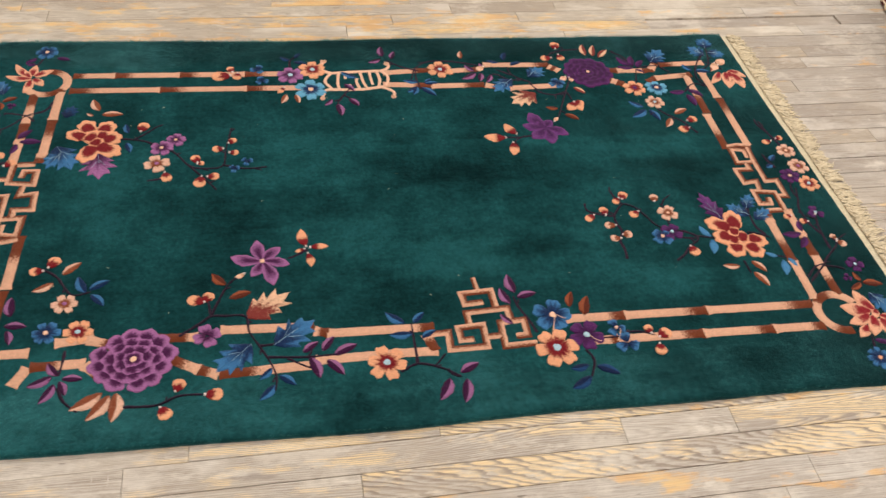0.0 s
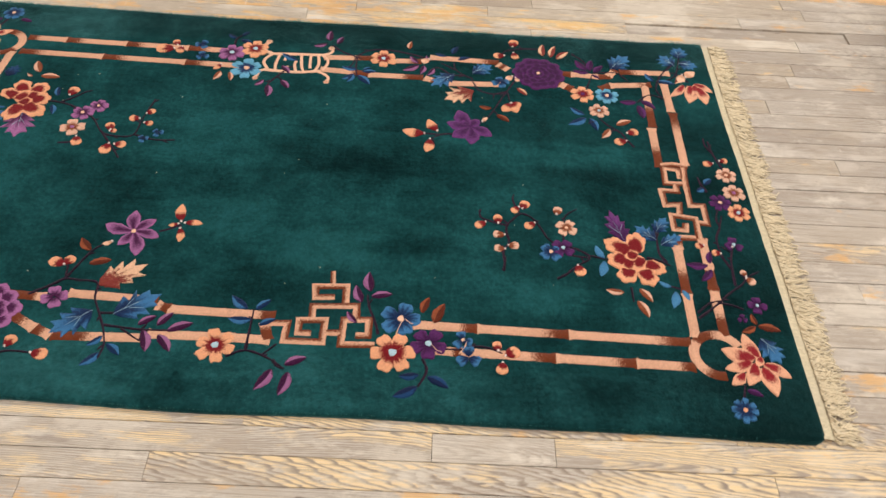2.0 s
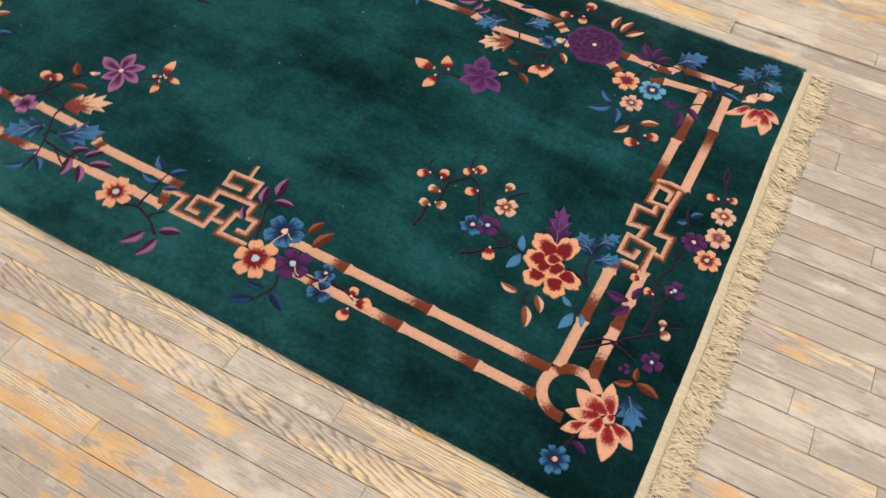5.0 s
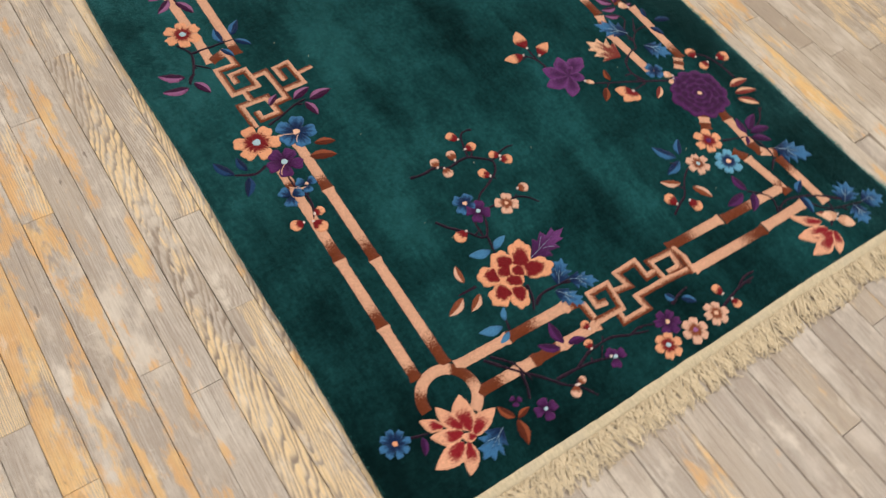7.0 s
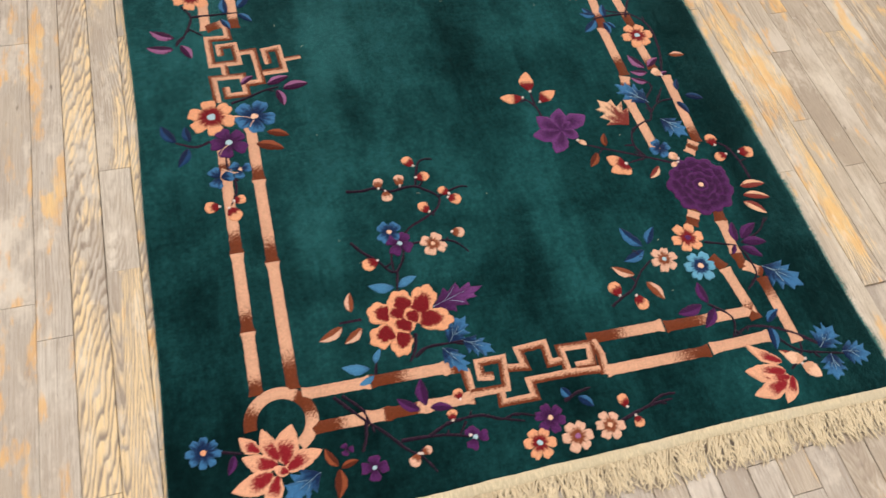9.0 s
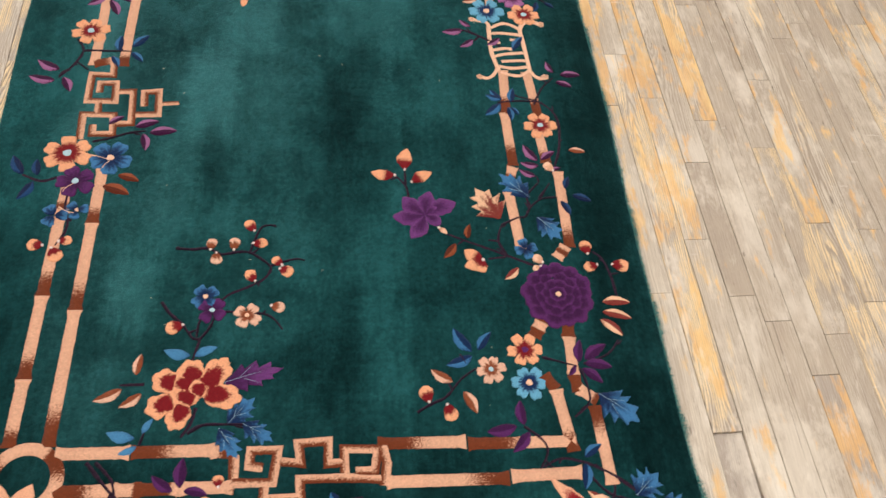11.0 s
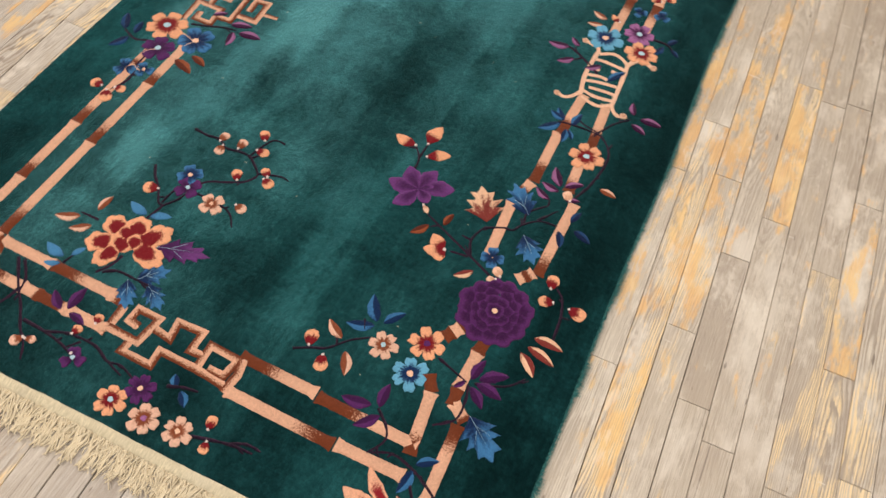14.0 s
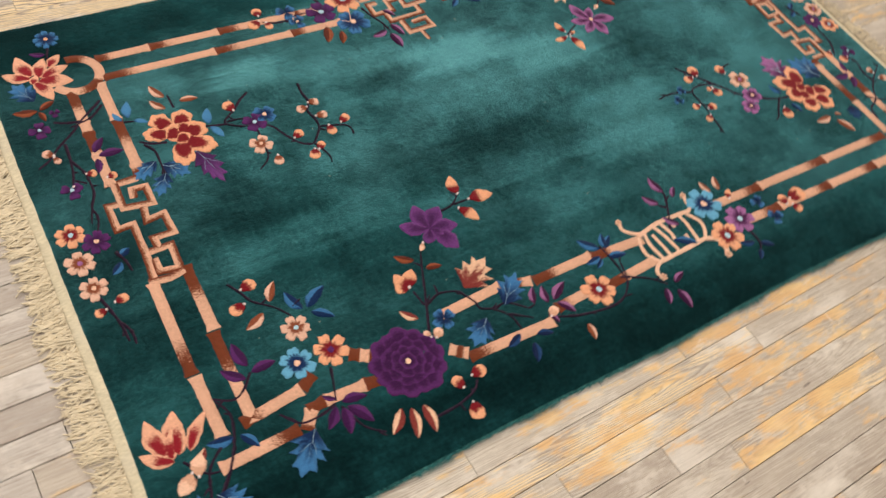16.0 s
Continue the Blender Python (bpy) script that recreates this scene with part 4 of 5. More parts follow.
leaf(-0.039, -0.463, -0.008, -0.445, DENIM)
leaf(0.027, -0.552, 0.067, -0.532, MAUVE)
leaf(0.005, -0.563, -0.021, -0.611, MAUVE)
leaf(0.037, -0.567, 0.026, -0.620, MAUVE)
twig((-0.455, -0.376), (-0.439, -0.329), (-0.423, -0.292), (-0.403, -0.273))
twig((-0.515, -0.423), (-0.474, -0.392), (-0.455, -0.376), (-0.426, -0.377), (-0.387, -0.381), (-0.379, -0.420), (-0.359, -0.457), (-0.337, -0.499), (-0.326, -0.532), (-0.328, -0.563))
twig((-0.455, -0.376), (-0.462, -0.335))
twig((-0.359, -0.457), (-0.332, -0.455), (-0.310, -0.447))
twig((-0.342, -0.485), (-0.310, -0.488), (-0.267, -0.491), (-0.229, -0.490), (-0.196, -0.488))
twig((-0.305, -0.491), (-0.268, -0.514), (-0.249, -0.519))
leaf(-0.275, -0.480, -0.244, -0.456, MAUVE)
leaf(-0.237, -0.479, -0.213, -0.445, MAUVE)
leaf(-0.215, -0.491, -0.169, -0.468, MAUVE)
leaf(-0.262, -0.492, -0.244, -0.542, MAUVE)
leaf(-0.230, -0.501, -0.198, -0.538, MAUVE)
leaf(-0.420, -0.332, -0.377, -0.318, RUST)
leaf(-0.429, -0.295, -0.459, -0.261, RUST)
leaf(-0.334, -0.512, -0.358, -0.536, DENIM)
leaf(-0.329, -0.551, -0.357, -0.582, DENIM)
leaf(-0.321, -0.530, -0.290, -0.554, DENIM)
maple(-0.330, -0.458, -0.252, -0.402, BLUE, 0.60)
maple(-0.374, -0.452, -0.437, -0.512, BLUE, 0.62)
maple(-0.383, -0.386, -0.302, -0.325, BUFF, 0.56, True, "peach leaf with brown root", vein_mat=RUST)
twig((-0.259, -0.203), (-0.286, -0.221), (-0.302, -0.228))
twig((-0.798, -0.227), (-0.766, -0.252), (-0.732, -0.300), (-0.695, -0.295))
leaf(-0.757, -0.245, -0.725, -0.213, PEACH)
leaf(-0.771, -0.267, -0.808, -0.287, PEACH)
leaf(-0.705, -0.297, -0.725, -0.252, DENIM)
leaf(-0.699, -0.290, -0.662, -0.267, DENIM)
leaf(-0.694, -0.303, -0.665, -0.334, DENIM)
leaf(-0.725, -0.498, -0.747, -0.467, MAUVE)
leaf(-0.734, -0.499, -0.775, -0.518, MAUVE)
leaf(-0.727, -0.516, -0.748, -0.556, MAUVE)
leaf(-0.720, -0.510, -0.705, -0.542, MAUVE)
leaf(-0.716, -0.505, -0.679, -0.508, MAUVE)
leaf(-0.838, -0.349, -0.843, -0.299, MAUVE)
leaf(-0.843, -0.373, -0.802, -0.376, MAUVE)
leaf(-0.836, -0.384, -0.826, -0.418, MAUVE)
leaf(-0.640, -0.542, -0.693, -0.575, PEACH)
leaf(-0.626, -0.549, -0.661, -0.599, PEACH)
leaf(-0.615, -0.544, -0.617, -0.606, PEACH)
twig((-0.601, -0.575), (-0.543, -0.577), (-0.504, -0.560), (-0.459, -0.560))
twig((-0.721, -0.523), (-0.706, -0.554), (-0.678, -0.580))
twig((-0.721, -0.440), (-0.721, -0.473), (-0.724, -0.498))
twig((0.003, -0.541), (0.012, -0.555), (0.025, -0.560))
twig((0.386, -0.481), (0.417, -0.481), (0.450, -0.494))
twig((0.328, -0.491), (0.371, -0.490), (0.395, -0.474))

# near side: blossoms
bud(0.440, -0.488, 0.436, -0.463, CORAL, 0.47)
bud(0.455, -0.498, 0.486, -0.482, CORAL, 0.47)
bud(0.449, -0.515, 0.447, -0.546, CORAL, 0.47)
flower(0.369, -0.468, 0.022, -16, 3, BLUE, IVORY, "deep blue blossom")
flower(0.382, -0.507, 0.028, -148, 3, BLUE, None, "deep blue blossom")
flower(0.301, -0.482, 0.040, -14, 5, VIOLET, PALE, "dark violet blossom")
flower(0.242, -0.425, 0.044, 5, 5, BLUE, IVORY, "deep blue blossom")
flower(0.232, -0.508, 0.050, 7, 6, CORAL, PALE, "coral blossom with crimson heart")
flower(-0.114, -0.517, 0.042, -15, 6, CORAL, PALE, "coral blossom with crimson heart")
flower(-0.459, -0.425, 0.030, 17, 4, LILAC, None, "lilac blossom")
bud(-0.456, -0.561, -0.420, -0.562, CORAL, 0.44)
bud(-0.510, -0.550, -0.499, -0.520, CORAL, 0.47)
bud(-0.534, -0.582, -0.516, -0.610, CORAL, 0.47)
bud(-0.470, -0.338, -0.508, -0.327, CORAL, 0.40)
bud(-0.470, -0.338, -0.455, -0.312, CORAL, 0.48)
bud(-0.392, -0.266, -0.411, -0.276, IVORY)
spray(-0.355, -0.233, LILAC, IVORY, "lilac lily with dark veins", (-0.067, 0.016, 0.014), (-0.013, 0.063, 0.013), (0.038, 0.039, 0.012), (0.057, -0.012, 0.012), (0.024, -0.069, 0.013), (-0.023, -0.042, 0.011))
bud(-0.262, -0.194, -0.272, -0.141, CORAL, 0.23)
bud(-0.253, -0.198, -0.214, -0.197, CORAL, 0.23)
bud(-0.259, -0.215, -0.252, -0.255, CORAL, 0.23)
bud(-0.266, -0.202, -0.286, -0.209, CORAL)
peony(-0.593, -0.471, 0.079, 0.073, 10, ((12, 0.80, 0.225), (10, 0.57, 0.215), (7, 0.35, 0.20), (4, 0.14, 0.16)), LILAC, IVORY, "large lilac peony", uneven=0.06)
flower(-0.704, -0.397, 0.031, 0, 6, CORAL, PALE, "coral blossom with crimson heart")
flower(-0.763, -0.395, 0.029, 0, 6, BLUE, IVORY, "deep blue blossom")
flower(-0.740, -0.324, 0.027, 2, 6, PEACH, LILAC, "pale peach blossom")
bud(-0.797, -0.232, -0.827, -0.233, CORAL, 0.44)
bud(-0.788, -0.223, -0.771, -0.192, CORAL, 0.44)
stamen((0.235, -0.464), (0.242, -0.441), (0.249, -0.424))
stamen((0.249, -0.424), (0.260, -0.433), (0.269, -0.436))
stamen((0.305, -0.480), (0.317, -0.495), (0.330, -0.501))
stamen((0.362, -0.502), (0.373, -0.486), (0.377, -0.470))

# far left: twigs, leaves and blossoms
twig((-0.699, 0.192), (-0.640, 0.181), (-0.570, 0.140), (-0.528, 0.086), (-0.488, 0.074), (-0.450, 0.083), (-0.445, 0.145), (-0.435, 0.225))
twig((-0.528, 0.086), (-0.479, 0.024), (-0.461, -0.002))
twig((-0.450, 0.085), (-0.397, 0.070), (-0.347, 0.074))
twig((-0.666, 0.186), (-0.642, 0.207), (-0.612, 0.239))
twig((-0.584, 0.043), (-0.619, 0.037))
leaf(-0.680, 0.213, -0.689, 0.248, DENIM)
leaf(-0.681, 0.176, -0.668, 0.140, DENIM)
leaf(-0.760, 0.305, -0.780, 0.352, PEACH)
leaf(-0.751, 0.289, -0.702, 0.289, PEACH)
leaf(-0.771, 0.285, -0.788, 0.295, PEACH)
maple(-0.740, 0.137, -0.728, 0.050, LILAC, 0.7)
maple(-0.821, 0.151, -0.849, 0.091, BLUE, 0.62)
maple(-0.837, 0.168, -0.792, 0.085, BLUE, 0.62)
maple(-0.836, 0.280, -0.824, 0.326, NAVY, 0.7, vein=False)
flower(-0.928, 0.565, 0.031, -2, 6, BLUE, IVORY, "deep blue blossom")
leaf(-0.949, 0.539, -0.973, 0.521, VIOLET)
leaf(-0.899, 0.538, -0.865, 0.529, VIOLET)
flower(-0.596, 0.153, 0.029, 6, 5, LILAC, IVORY, "lilac blossom")
flower(-0.566, 0.182, 0.026, 11, 5, LILAC, IVORY, "lilac blossom")
flower(-0.603, 0.096, 0.031, 13, 4, PEACH, LILAC, "pale peach blossom")
bud(-0.651, 0.218, -0.644, 0.256, CORAL, 0.44)
bud(-0.509, 0.096, -0.520, 0.125, CORAL, 0.44)
bud(-0.509, 0.091, -0.492, 0.095, CORAL, 0.44)
bud(-0.497, 0.045, -0.503, 0.006, CORAL, 0.44)
bud(-0.484, 0.044, -0.453, 0.047, CORAL, 0.44)
bud(-0.440, 0.166, -0.421, 0.183, CORAL, 0.44)
bud(-0.436, 0.130, -0.412, 0.129, CORAL, 0.44)
bud(-0.452, 0.145, -0.481, 0.144, CORAL, 0.44)
bud(-0.581, 0.063, -0.572, 0.029, CORAL, 0.44)
flower(-0.423, 0.071, 0.014, 17, 3, BLUE, None, "deep blue blossom")
flower(-0.394, 0.096, 0.015, 16, 3, BLUE, None, "deep blue blossom")

# far side by the medallion
twig((-0.116, 0.404), (-0.143, 0.363), (-0.162, 0.329), (-0.166, 0.313))
twig((-0.147, 0.354), (-0.132, 0.341))
twig((-0.288, 0.481), (-0.287, 0.516), (-0.270, 0.536))
twig((0.068, 0.459), (0.015, 0.484), (-0.019, 0.515))
twig((0.062, 0.378), (0.055, 0.428), (0.057, 0.478))
leaf(-0.166, 0.316, -0.158, 0.267, MAUVE)
leaf(-0.179, 0.336, -0.200, 0.311, MAUVE)
leaf(-0.135, 0.339, -0.110, 0.306, MAUVE)
leaf(-0.144, 0.403, -0.118, 0.371, MAUVE)
leaf(-0.036, 0.518, -0.070, 0.505, MAUVE)
leaf(-0.030, 0.534, -0.031, 0.582, MAUVE)
leaf(-0.007, 0.521, 0.007, 0.556, MAUVE)
leaf(-0.299, 0.361, -0.311, 0.324, PEACH)
leaf(-0.275, 0.359, -0.266, 0.324, PEACH)
bud(-0.304, 0.391, -0.321, 0.368, CORAL)
leaf(-0.287, 0.516, -0.314, 0.535, NAVY)
leaf(-0.275, 0.529, -0.258, 0.551, NAVY)
leaf(-0.276, 0.510, -0.242, 0.498, NAVY)
leaf(0.052, 0.388, 0.040, 0.352, DENIM)
leaf(0.066, 0.381, 0.100, 0.346, DENIM)
leaf(0.060, 0.408, 0.018, 0.417, DENIM)
leaf(0.076, 0.406, 0.097, 0.422, DENIM)
flower(-0.287, 0.447, 0.039, 105, 6, LILAC, PALE, "lilac blossom")
flower(-0.227, 0.471, 0.041, 90, 6, CORAL, PALE, "coral blossom with crimson heart")
flower(-0.234, 0.380, 0.045, 93, 6, SKY, IVORY, "light blue blossom")
flower(-0.363, 0.424, 0.019, -133, 3, BLUE, None, "deep blue blossom")
flower(-0.375, 0.476, 0.021, 67, 3, BLUE, None, "deep blue blossom")
bud(-0.426, 0.459, -0.429, 0.428, CORAL, 0.44)
bud(-0.446, 0.449, -0.499, 0.444, CORAL, 0.44)
bud(-0.440, 0.465, -0.452, 0.491, CORAL, 0.44)
flower(0.127, 0.466, 0.039, 93, 6, CORAL, PALE, "coral blossom with crimson heart")

# far right: twigs and leaves
twig((0.353, 0.166), (0.303, 0.163), (0.274, 0.142))
twig((0.295, 0.161), (0.257, 0.161))
twig((0.495, 0.420), (0.475, 0.376), (0.455, 0.330), (0.435, 0.282), (0.416, 0.239))
twig((0.470, 0.358), (0.432, 0.341), (0.393, 0.351))
twig((0.469, 0.352), (0.474, 0.315))
twig((0.393, 0.351), (0.375, 0.387), (0.372, 0.403), (0.348, 0.417), (0.326, 0.444), (0.322, 0.480))
twig((0.348, 0.417), (0.319, 0.413), (0.284, 0.442))
twig((0.327, 0.437), (0.286, 0.465))
twig((0.243, 0.482), (0.186, 0.501), (0.106, 0.508), (0.060, 0.478), (0.042, 0.425))
leaf(0.439, 0.254, 0.472, 0.229, RUST)
leaf(0.426, 0.279, 0.393, 0.286, RUST)
leaf(0.494, 0.374, 0.520, 0.345, BUFF)
leaf(0.194, 0.521, 0.199, 0.557, PEACH)
maple(0.378, 0.350, 0.304, 0.306, BUFF, 0.66, True, "peach leaf with brown root", vein_mat=RUST)
maple(0.324, 0.417, 0.264, 0.361, BLUE, 0.56)
maple(0.373, 0.427, 0.425, 0.470, BLUE, 0.62)
leaf(0.240, 0.448, 0.232, 0.409, MAUVE)
leaf(0.226, 0.447, 0.183, 0.420, MAUVE)
leaf(0.268, 0.438, 0.251, 0.404, MAUVE)
leaf(0.224, 0.455, 0.200, 0.488, MAUVE)
leaf(0.255, 0.469, 0.244, 0.495, MAUVE)
leaf(0.331, 0.483, 0.367, 0.499, NAVY)
leaf(0.300, 0.497, 0.268, 0.509, NAVY)
leaf(0.316, 0.510, 0.331, 0.549, NAVY)
leaf(0.065, 0.384, 0.094, 0.348, DENIM)
leaf(0.054, 0.388, 0.024, 0.363, DENIM)
leaf(0.052, 0.408, 0.018, 0.417, DENIM)
leaf(0.075, 0.400, 0.114, 0.404, DENIM)
twig((0.558, 0.562), (0.509, 0.558), (0.471, 0.546), (0.455, 0.529))
twig((0.707, 0.463), (0.737, 0.471), (0.774, 0.471), (0.801, 0.440))
twig((0.685, 0.395), (0.698, 0.438), (0.705, 0.460))
twig((0.700, 0.472), (0.681, 0.521), (0.651, 0.548))
leaf(0.608, 0.520, 0.643, 0.558, BUFF, 0.0105, split=-1)
leaf(0.592, 0.527, 0.607, 0.582, BUFF, 0.0105)
leaf(0.570, 0.531, 0.572, 0.586, BUFF, 0.0110)
leaf(0.696, 0.464, 0.651, 0.472, VIOLET)
leaf(0.703, 0.456, 0.723, 0.441, VIOLET)
leaf(0.709, 0.468, 0.738, 0.502, VIOLET)
leaf(0.699, 0.475, 0.707, 0.525, VIOLET)
leaf(0.691, 0.476, 0.661, 0.521, VIOLET)
leaf(0.682, 0.266, 0.699, 0.218, DENIM)
leaf(0.673, 0.266, 0.625, 0.235, DENIM)
leaf(0.670, 0.278, 0.634, 0.305, DENIM)
leaf(0.731, 0.227, 0.707, 0.189, PEACH)
leaf(0.750, 0.245, 0.791, 0.266, PEACH)
twig((0.787, 0.161), (0.771, 0.189), (0.759, 0.214), (0.727, 0.242), (0.706, 0.271))
twig((0.816, 0.346), (0.841, 0.375), (0.863, 0.382), (0.894, 0.365))
leaf(0.816, 0.333, 0.825, 0.280, VIOLET)
leaf(0.814, 0.347, 0.768, 0.344, VIOLET)
leaf(0.827, 0.355, 0.862, 0.322, VIOLET)
maple(0.758, 0.490, 0.812, 0.556, BLUE, 0.62)
twig((0.971, 0.450), (0.946, 0.483), (0.921, 0.491))
twig((0.936, 0.530), (0.907, 0.492), (0.885, 0.450), (0.875, 0.405), (0.889, 0.372))
leaf(0.948, 0.470, 0.932, 0.442, BUFF)
leaf(0.962, 0.485, 0.991, 0.501, BUFF)
leaf(0.884, 0.446, 0.929, 0.439, DENIM)
leaf(0.874, 0.446, 0.852, 0.479, DENIM)
twig((0.901, 0.447), (0.936, 0.477), (0.950, 0.518), (0.965, 0.584))
maple(0.942, 0.525, 0.906, 0.570, BLUE, 0.8)
maple(0.957, 0.564, 0.972, 0.617, BLUE, 0.8)
maple(0.957, 0.539, 1.007, 0.528, BLUE, 0.8)

# far right: blossoms
bud(0.957, 0.484, 0.942, 0.448, IVORY, 0.35)
bud(0.965, 0.474, 0.995, 0.501, IVORY, 0.35)
bud(0.272, 0.140, 0.265, 0.091, CORAL)
bud(0.257, 0.161, 0.201, 0.168, CORAL)
bud(0.289, 0.174, 0.263, 0.217, CORAL)
spray(0.372, 0.198, ORCHID, None, "dark violet lily", (0.055, -0.031, 0.0150), (0.004, -0.066, 0.0165), (-0.045, -0.044, 0.0165), (-0.060, 0.012, 0.0150), (-0.033, 0.064, 0.0180), (0.022, 0.030, 0.0120), (-0.021, 0.025, 0.0110))
bud(0.402, 0.223, 0.416, 0.239, IVORY)
bud(0.476, 0.305, 0.454, 0.270, CORAL, 0.38)
bud(0.477, 0.306, 0.492, 0.268, CORAL, 0.36)
bud(0.478, 0.306, 0.508, 0.299, CORAL, 0.40)
flower(0.450, 0.394, 0.025, 106, 4, BLUE, None, "deep blue blossom")
bud(0.491, 0.419, 0.501, 0.402, IVORY, 0.44)
bud(0.482, 0.424, 0.464, 0.406, IVORY, 0.44)
bud(0.253, 0.477, 0.230, 0.460, IVORY, 0.44)
peony(0.554, 0.445, 0.068, 0.069, 10, ((13, 0.78, 0.26), (10, 0.58, 0.225), (7, 0.36, 0.20), (4, 0.14, 0.16)), VIOLET, IVORY, "large dark violet peony", uneven=0.07)
bud(0.461, 0.519, 0.427, 0.515, CORAL, 0.44)
bud(0.487, 0.534, 0.494, 0.504, CORAL, 0.44)
bud(0.486, 0.565, 0.490, 0.603, CORAL, 0.44)
flower(0.671, 0.365, 0.035, 153, 6, CORAL, VIOLET, "coral blossom with crimson heart")
flower(0.709, 0.298, 0.029, 160, 6, PEACH, PALE, "pale peach blossom")
flower(0.736, 0.365, 0.035, 145, 6, SKY, IVORY, "light blue blossom")
bud(0.769, 0.183, 0.735, 0.174, CORAL, 0.44)
bud(0.774, 0.214, 0.807, 0.225, CORAL, 0.44)

# right end: twigs and leaves
twig((0.453, -0.278), (0.456, -0.247), (0.453, -0.219), (0.466, -0.193), (0.461, -0.164), (0.462, -0.141), (0.475, -0.121), (0.492, -0.102), (0.506, -0.103), (0.523, -0.116), (0.541, -0.148), (0.553, -0.173), (0.570, -0.189))
twig((0.462, -0.141), (0.422, -0.130), (0.402, -0.119), (0.399, -0.095), w=0.0028)
twig((0.492, -0.102), (0.480, -0.071), (0.476, -0.052), (0.479, -0.038), w=0.0028)
twig((0.568, -0.290), (0.592, -0.273), (0.612, -0.251), (0.640, -0.230), (0.645, -0.218), (0.666, -0.222), (0.689, -0.227))
twig((0.645, -0.218), (0.621, -0.202), (0.597, -0.194))
twig((0.639, -0.223), (0.611, -0.221), (0.594, -0.213), w=0.0026)
twig((0.589, -0.192), (0.589, -0.154), (0.593, -0.111), (0.603, -0.091), (0.625, -0.074), w=0.0028)
twig((0.771, -0.212), (0.798, -0.218), (0.822, -0.232))
twig((0.816, -0.222), (0.802, -0.199), (0.801, -0.163), (0.802, -0.127))
twig((0.727, -0.300), (0.728, -0.340))
twig((0.860, -0.373), (0.887, -0.350), (0.911, -0.328), (0.936, -0.302), (0.971, -0.272), (0.991, -0.248), (1.018, -0.231))
twig((0.860, -0.359), (0.890, -0.331), (0.917, -0.322))
twig((0.911, -0.328), (0.939, -0.333), (0.961, -0.343))
twig((0.956, -0.278), (0.958, -0.231), (0.963, -0.194), (0.972, -0.164))
twig((0.958, -0.231), (0.946, -0.204), (0.941, -0.183), (0.940, -0.138), (0.954, -0.102), (0.950, -0.076), (0.964, -0.034))
twig((0.945, -0.164), (0.964, -0.179), w=0.0026)
twig((0.954, -0.102), (0.965, -0.065), w=0.0026)
twig((0.945, 0.013), (0.935, 0.038), (0.930, 0.066))
twig((0.999, 0.099), (0.983, 0.159), (0.979, 0.204))
twig((0.983, 0.159), (0.970, 0.186), (0.970, 0.214))
bud(0.940, -0.186, 0.918, -0.182, CORAL, 0.47)
bud(0.970, -0.163, 0.964, -0.145, VIOLET, 0.5)
bud(0.983, -0.254, 1.003, -0.271, PEACH, 0.42)
bud(0.984, -0.249, 0.976, -0.230, PEACH, 0.42)
bud(0.977, 0.118, 0.950, 0.113, CORAL, 0.42)
bud(0.995, 0.128, 1.019, 0.133, CORAL, 0.44)
bud(0.906, -0.164, 0.884, -0.168, CORAL, 0.46)
leaf(0.675, -0.230, 0.664, -0.275, AZURE, split=0)
leaf(0.676, -0.222, 0.659, -0.185, AZURE, split=0)
leaf(0.822, -0.304, 0.811, -0.350, AZURE, split=0)
leaf(0.814, -0.293, 0.789, -0.279, AZURE, split=0)
leaf(0.836, -0.299, 0.848, -0.327, AZURE, split=0)
leaf(0.710, -0.316, 0.671, -0.311, PEACH)
leaf(0.736, -0.336, 0.756, -0.379, PEACH)
leaf(0.744, -0.303, 0.768, -0.337, PEACH)
twig((0.834, -0.296), (0.812, -0.290))
maple(0.726, -0.168, 0.701, -0.072, ORCHID, 0.40)
maple(0.801, -0.157, 0.756, -0.117, BLUE, 0.58)
maple(0.808, -0.171, 0.860, -0.138, BLUE, 0.52)
maple(0.800, -0.134, 0.832, -0.083, BLUE, 0.52)
twig((-1.006, -0.137), (-1.010, -0.181), (-1.003, -0.211), (-0.995, -0.266))
twig((-0.972, -0.047), (-0.961, -0.071), (-0.954, -0.095))
twig((-0.945, 0.119), (-0.972, 0.076), (-0.977, 0.027), (-0.989, -0.005))
twig((-0.876, 0.346), (-0.888, 0.311), (-0.928, 0.290), (-0.954, 0.257), (-0.990, 0.227), (-1.046, 0.192))
twig((-0.978, 0.234), (-0.977, 0.195), (-0.989, 0.160), (-0.975, 0.136))
twig((-0.907, 0.268), (-0.932, 0.291), (-0.983, 0.303))
leaf(0.906, -0.224, 0.856, -0.223, VIOLET)
leaf(-0.926, 0.188, -0.876, 0.187, VIOLET)
leaf(0.911, -0.235, 0.884, -0.270, VIOLET)
leaf(-0.931, 0.199, -0.904, 0.234, VIOLET)
leaf(0.910, -0.218, 0.918, -0.180, VIOLET)
leaf(-0.930, 0.182, -0.938, 0.144, VIOLET)
leaf(0.940, 0.027, 0.920, 0.014, DENIM, 0.009)
leaf(-0.960, -0.063, -0.940, -0.050, DENIM, 0.009)
leaf(0.942, 0.039, 0.964, 0.061, DENIM, 0.009)
leaf(-0.962, -0.075, -0.984, -0.097, DENIM, 0.009)
leaf(0.976, -0.385, 0.944, -0.402, RUST)
leaf(-0.996, 0.349, -0.964, 0.366, RUST)
leaf(0.981, -0.384, 1.027, -0.393, RUST)
leaf(-1.001, 0.348, -1.047, 0.357, RUST)
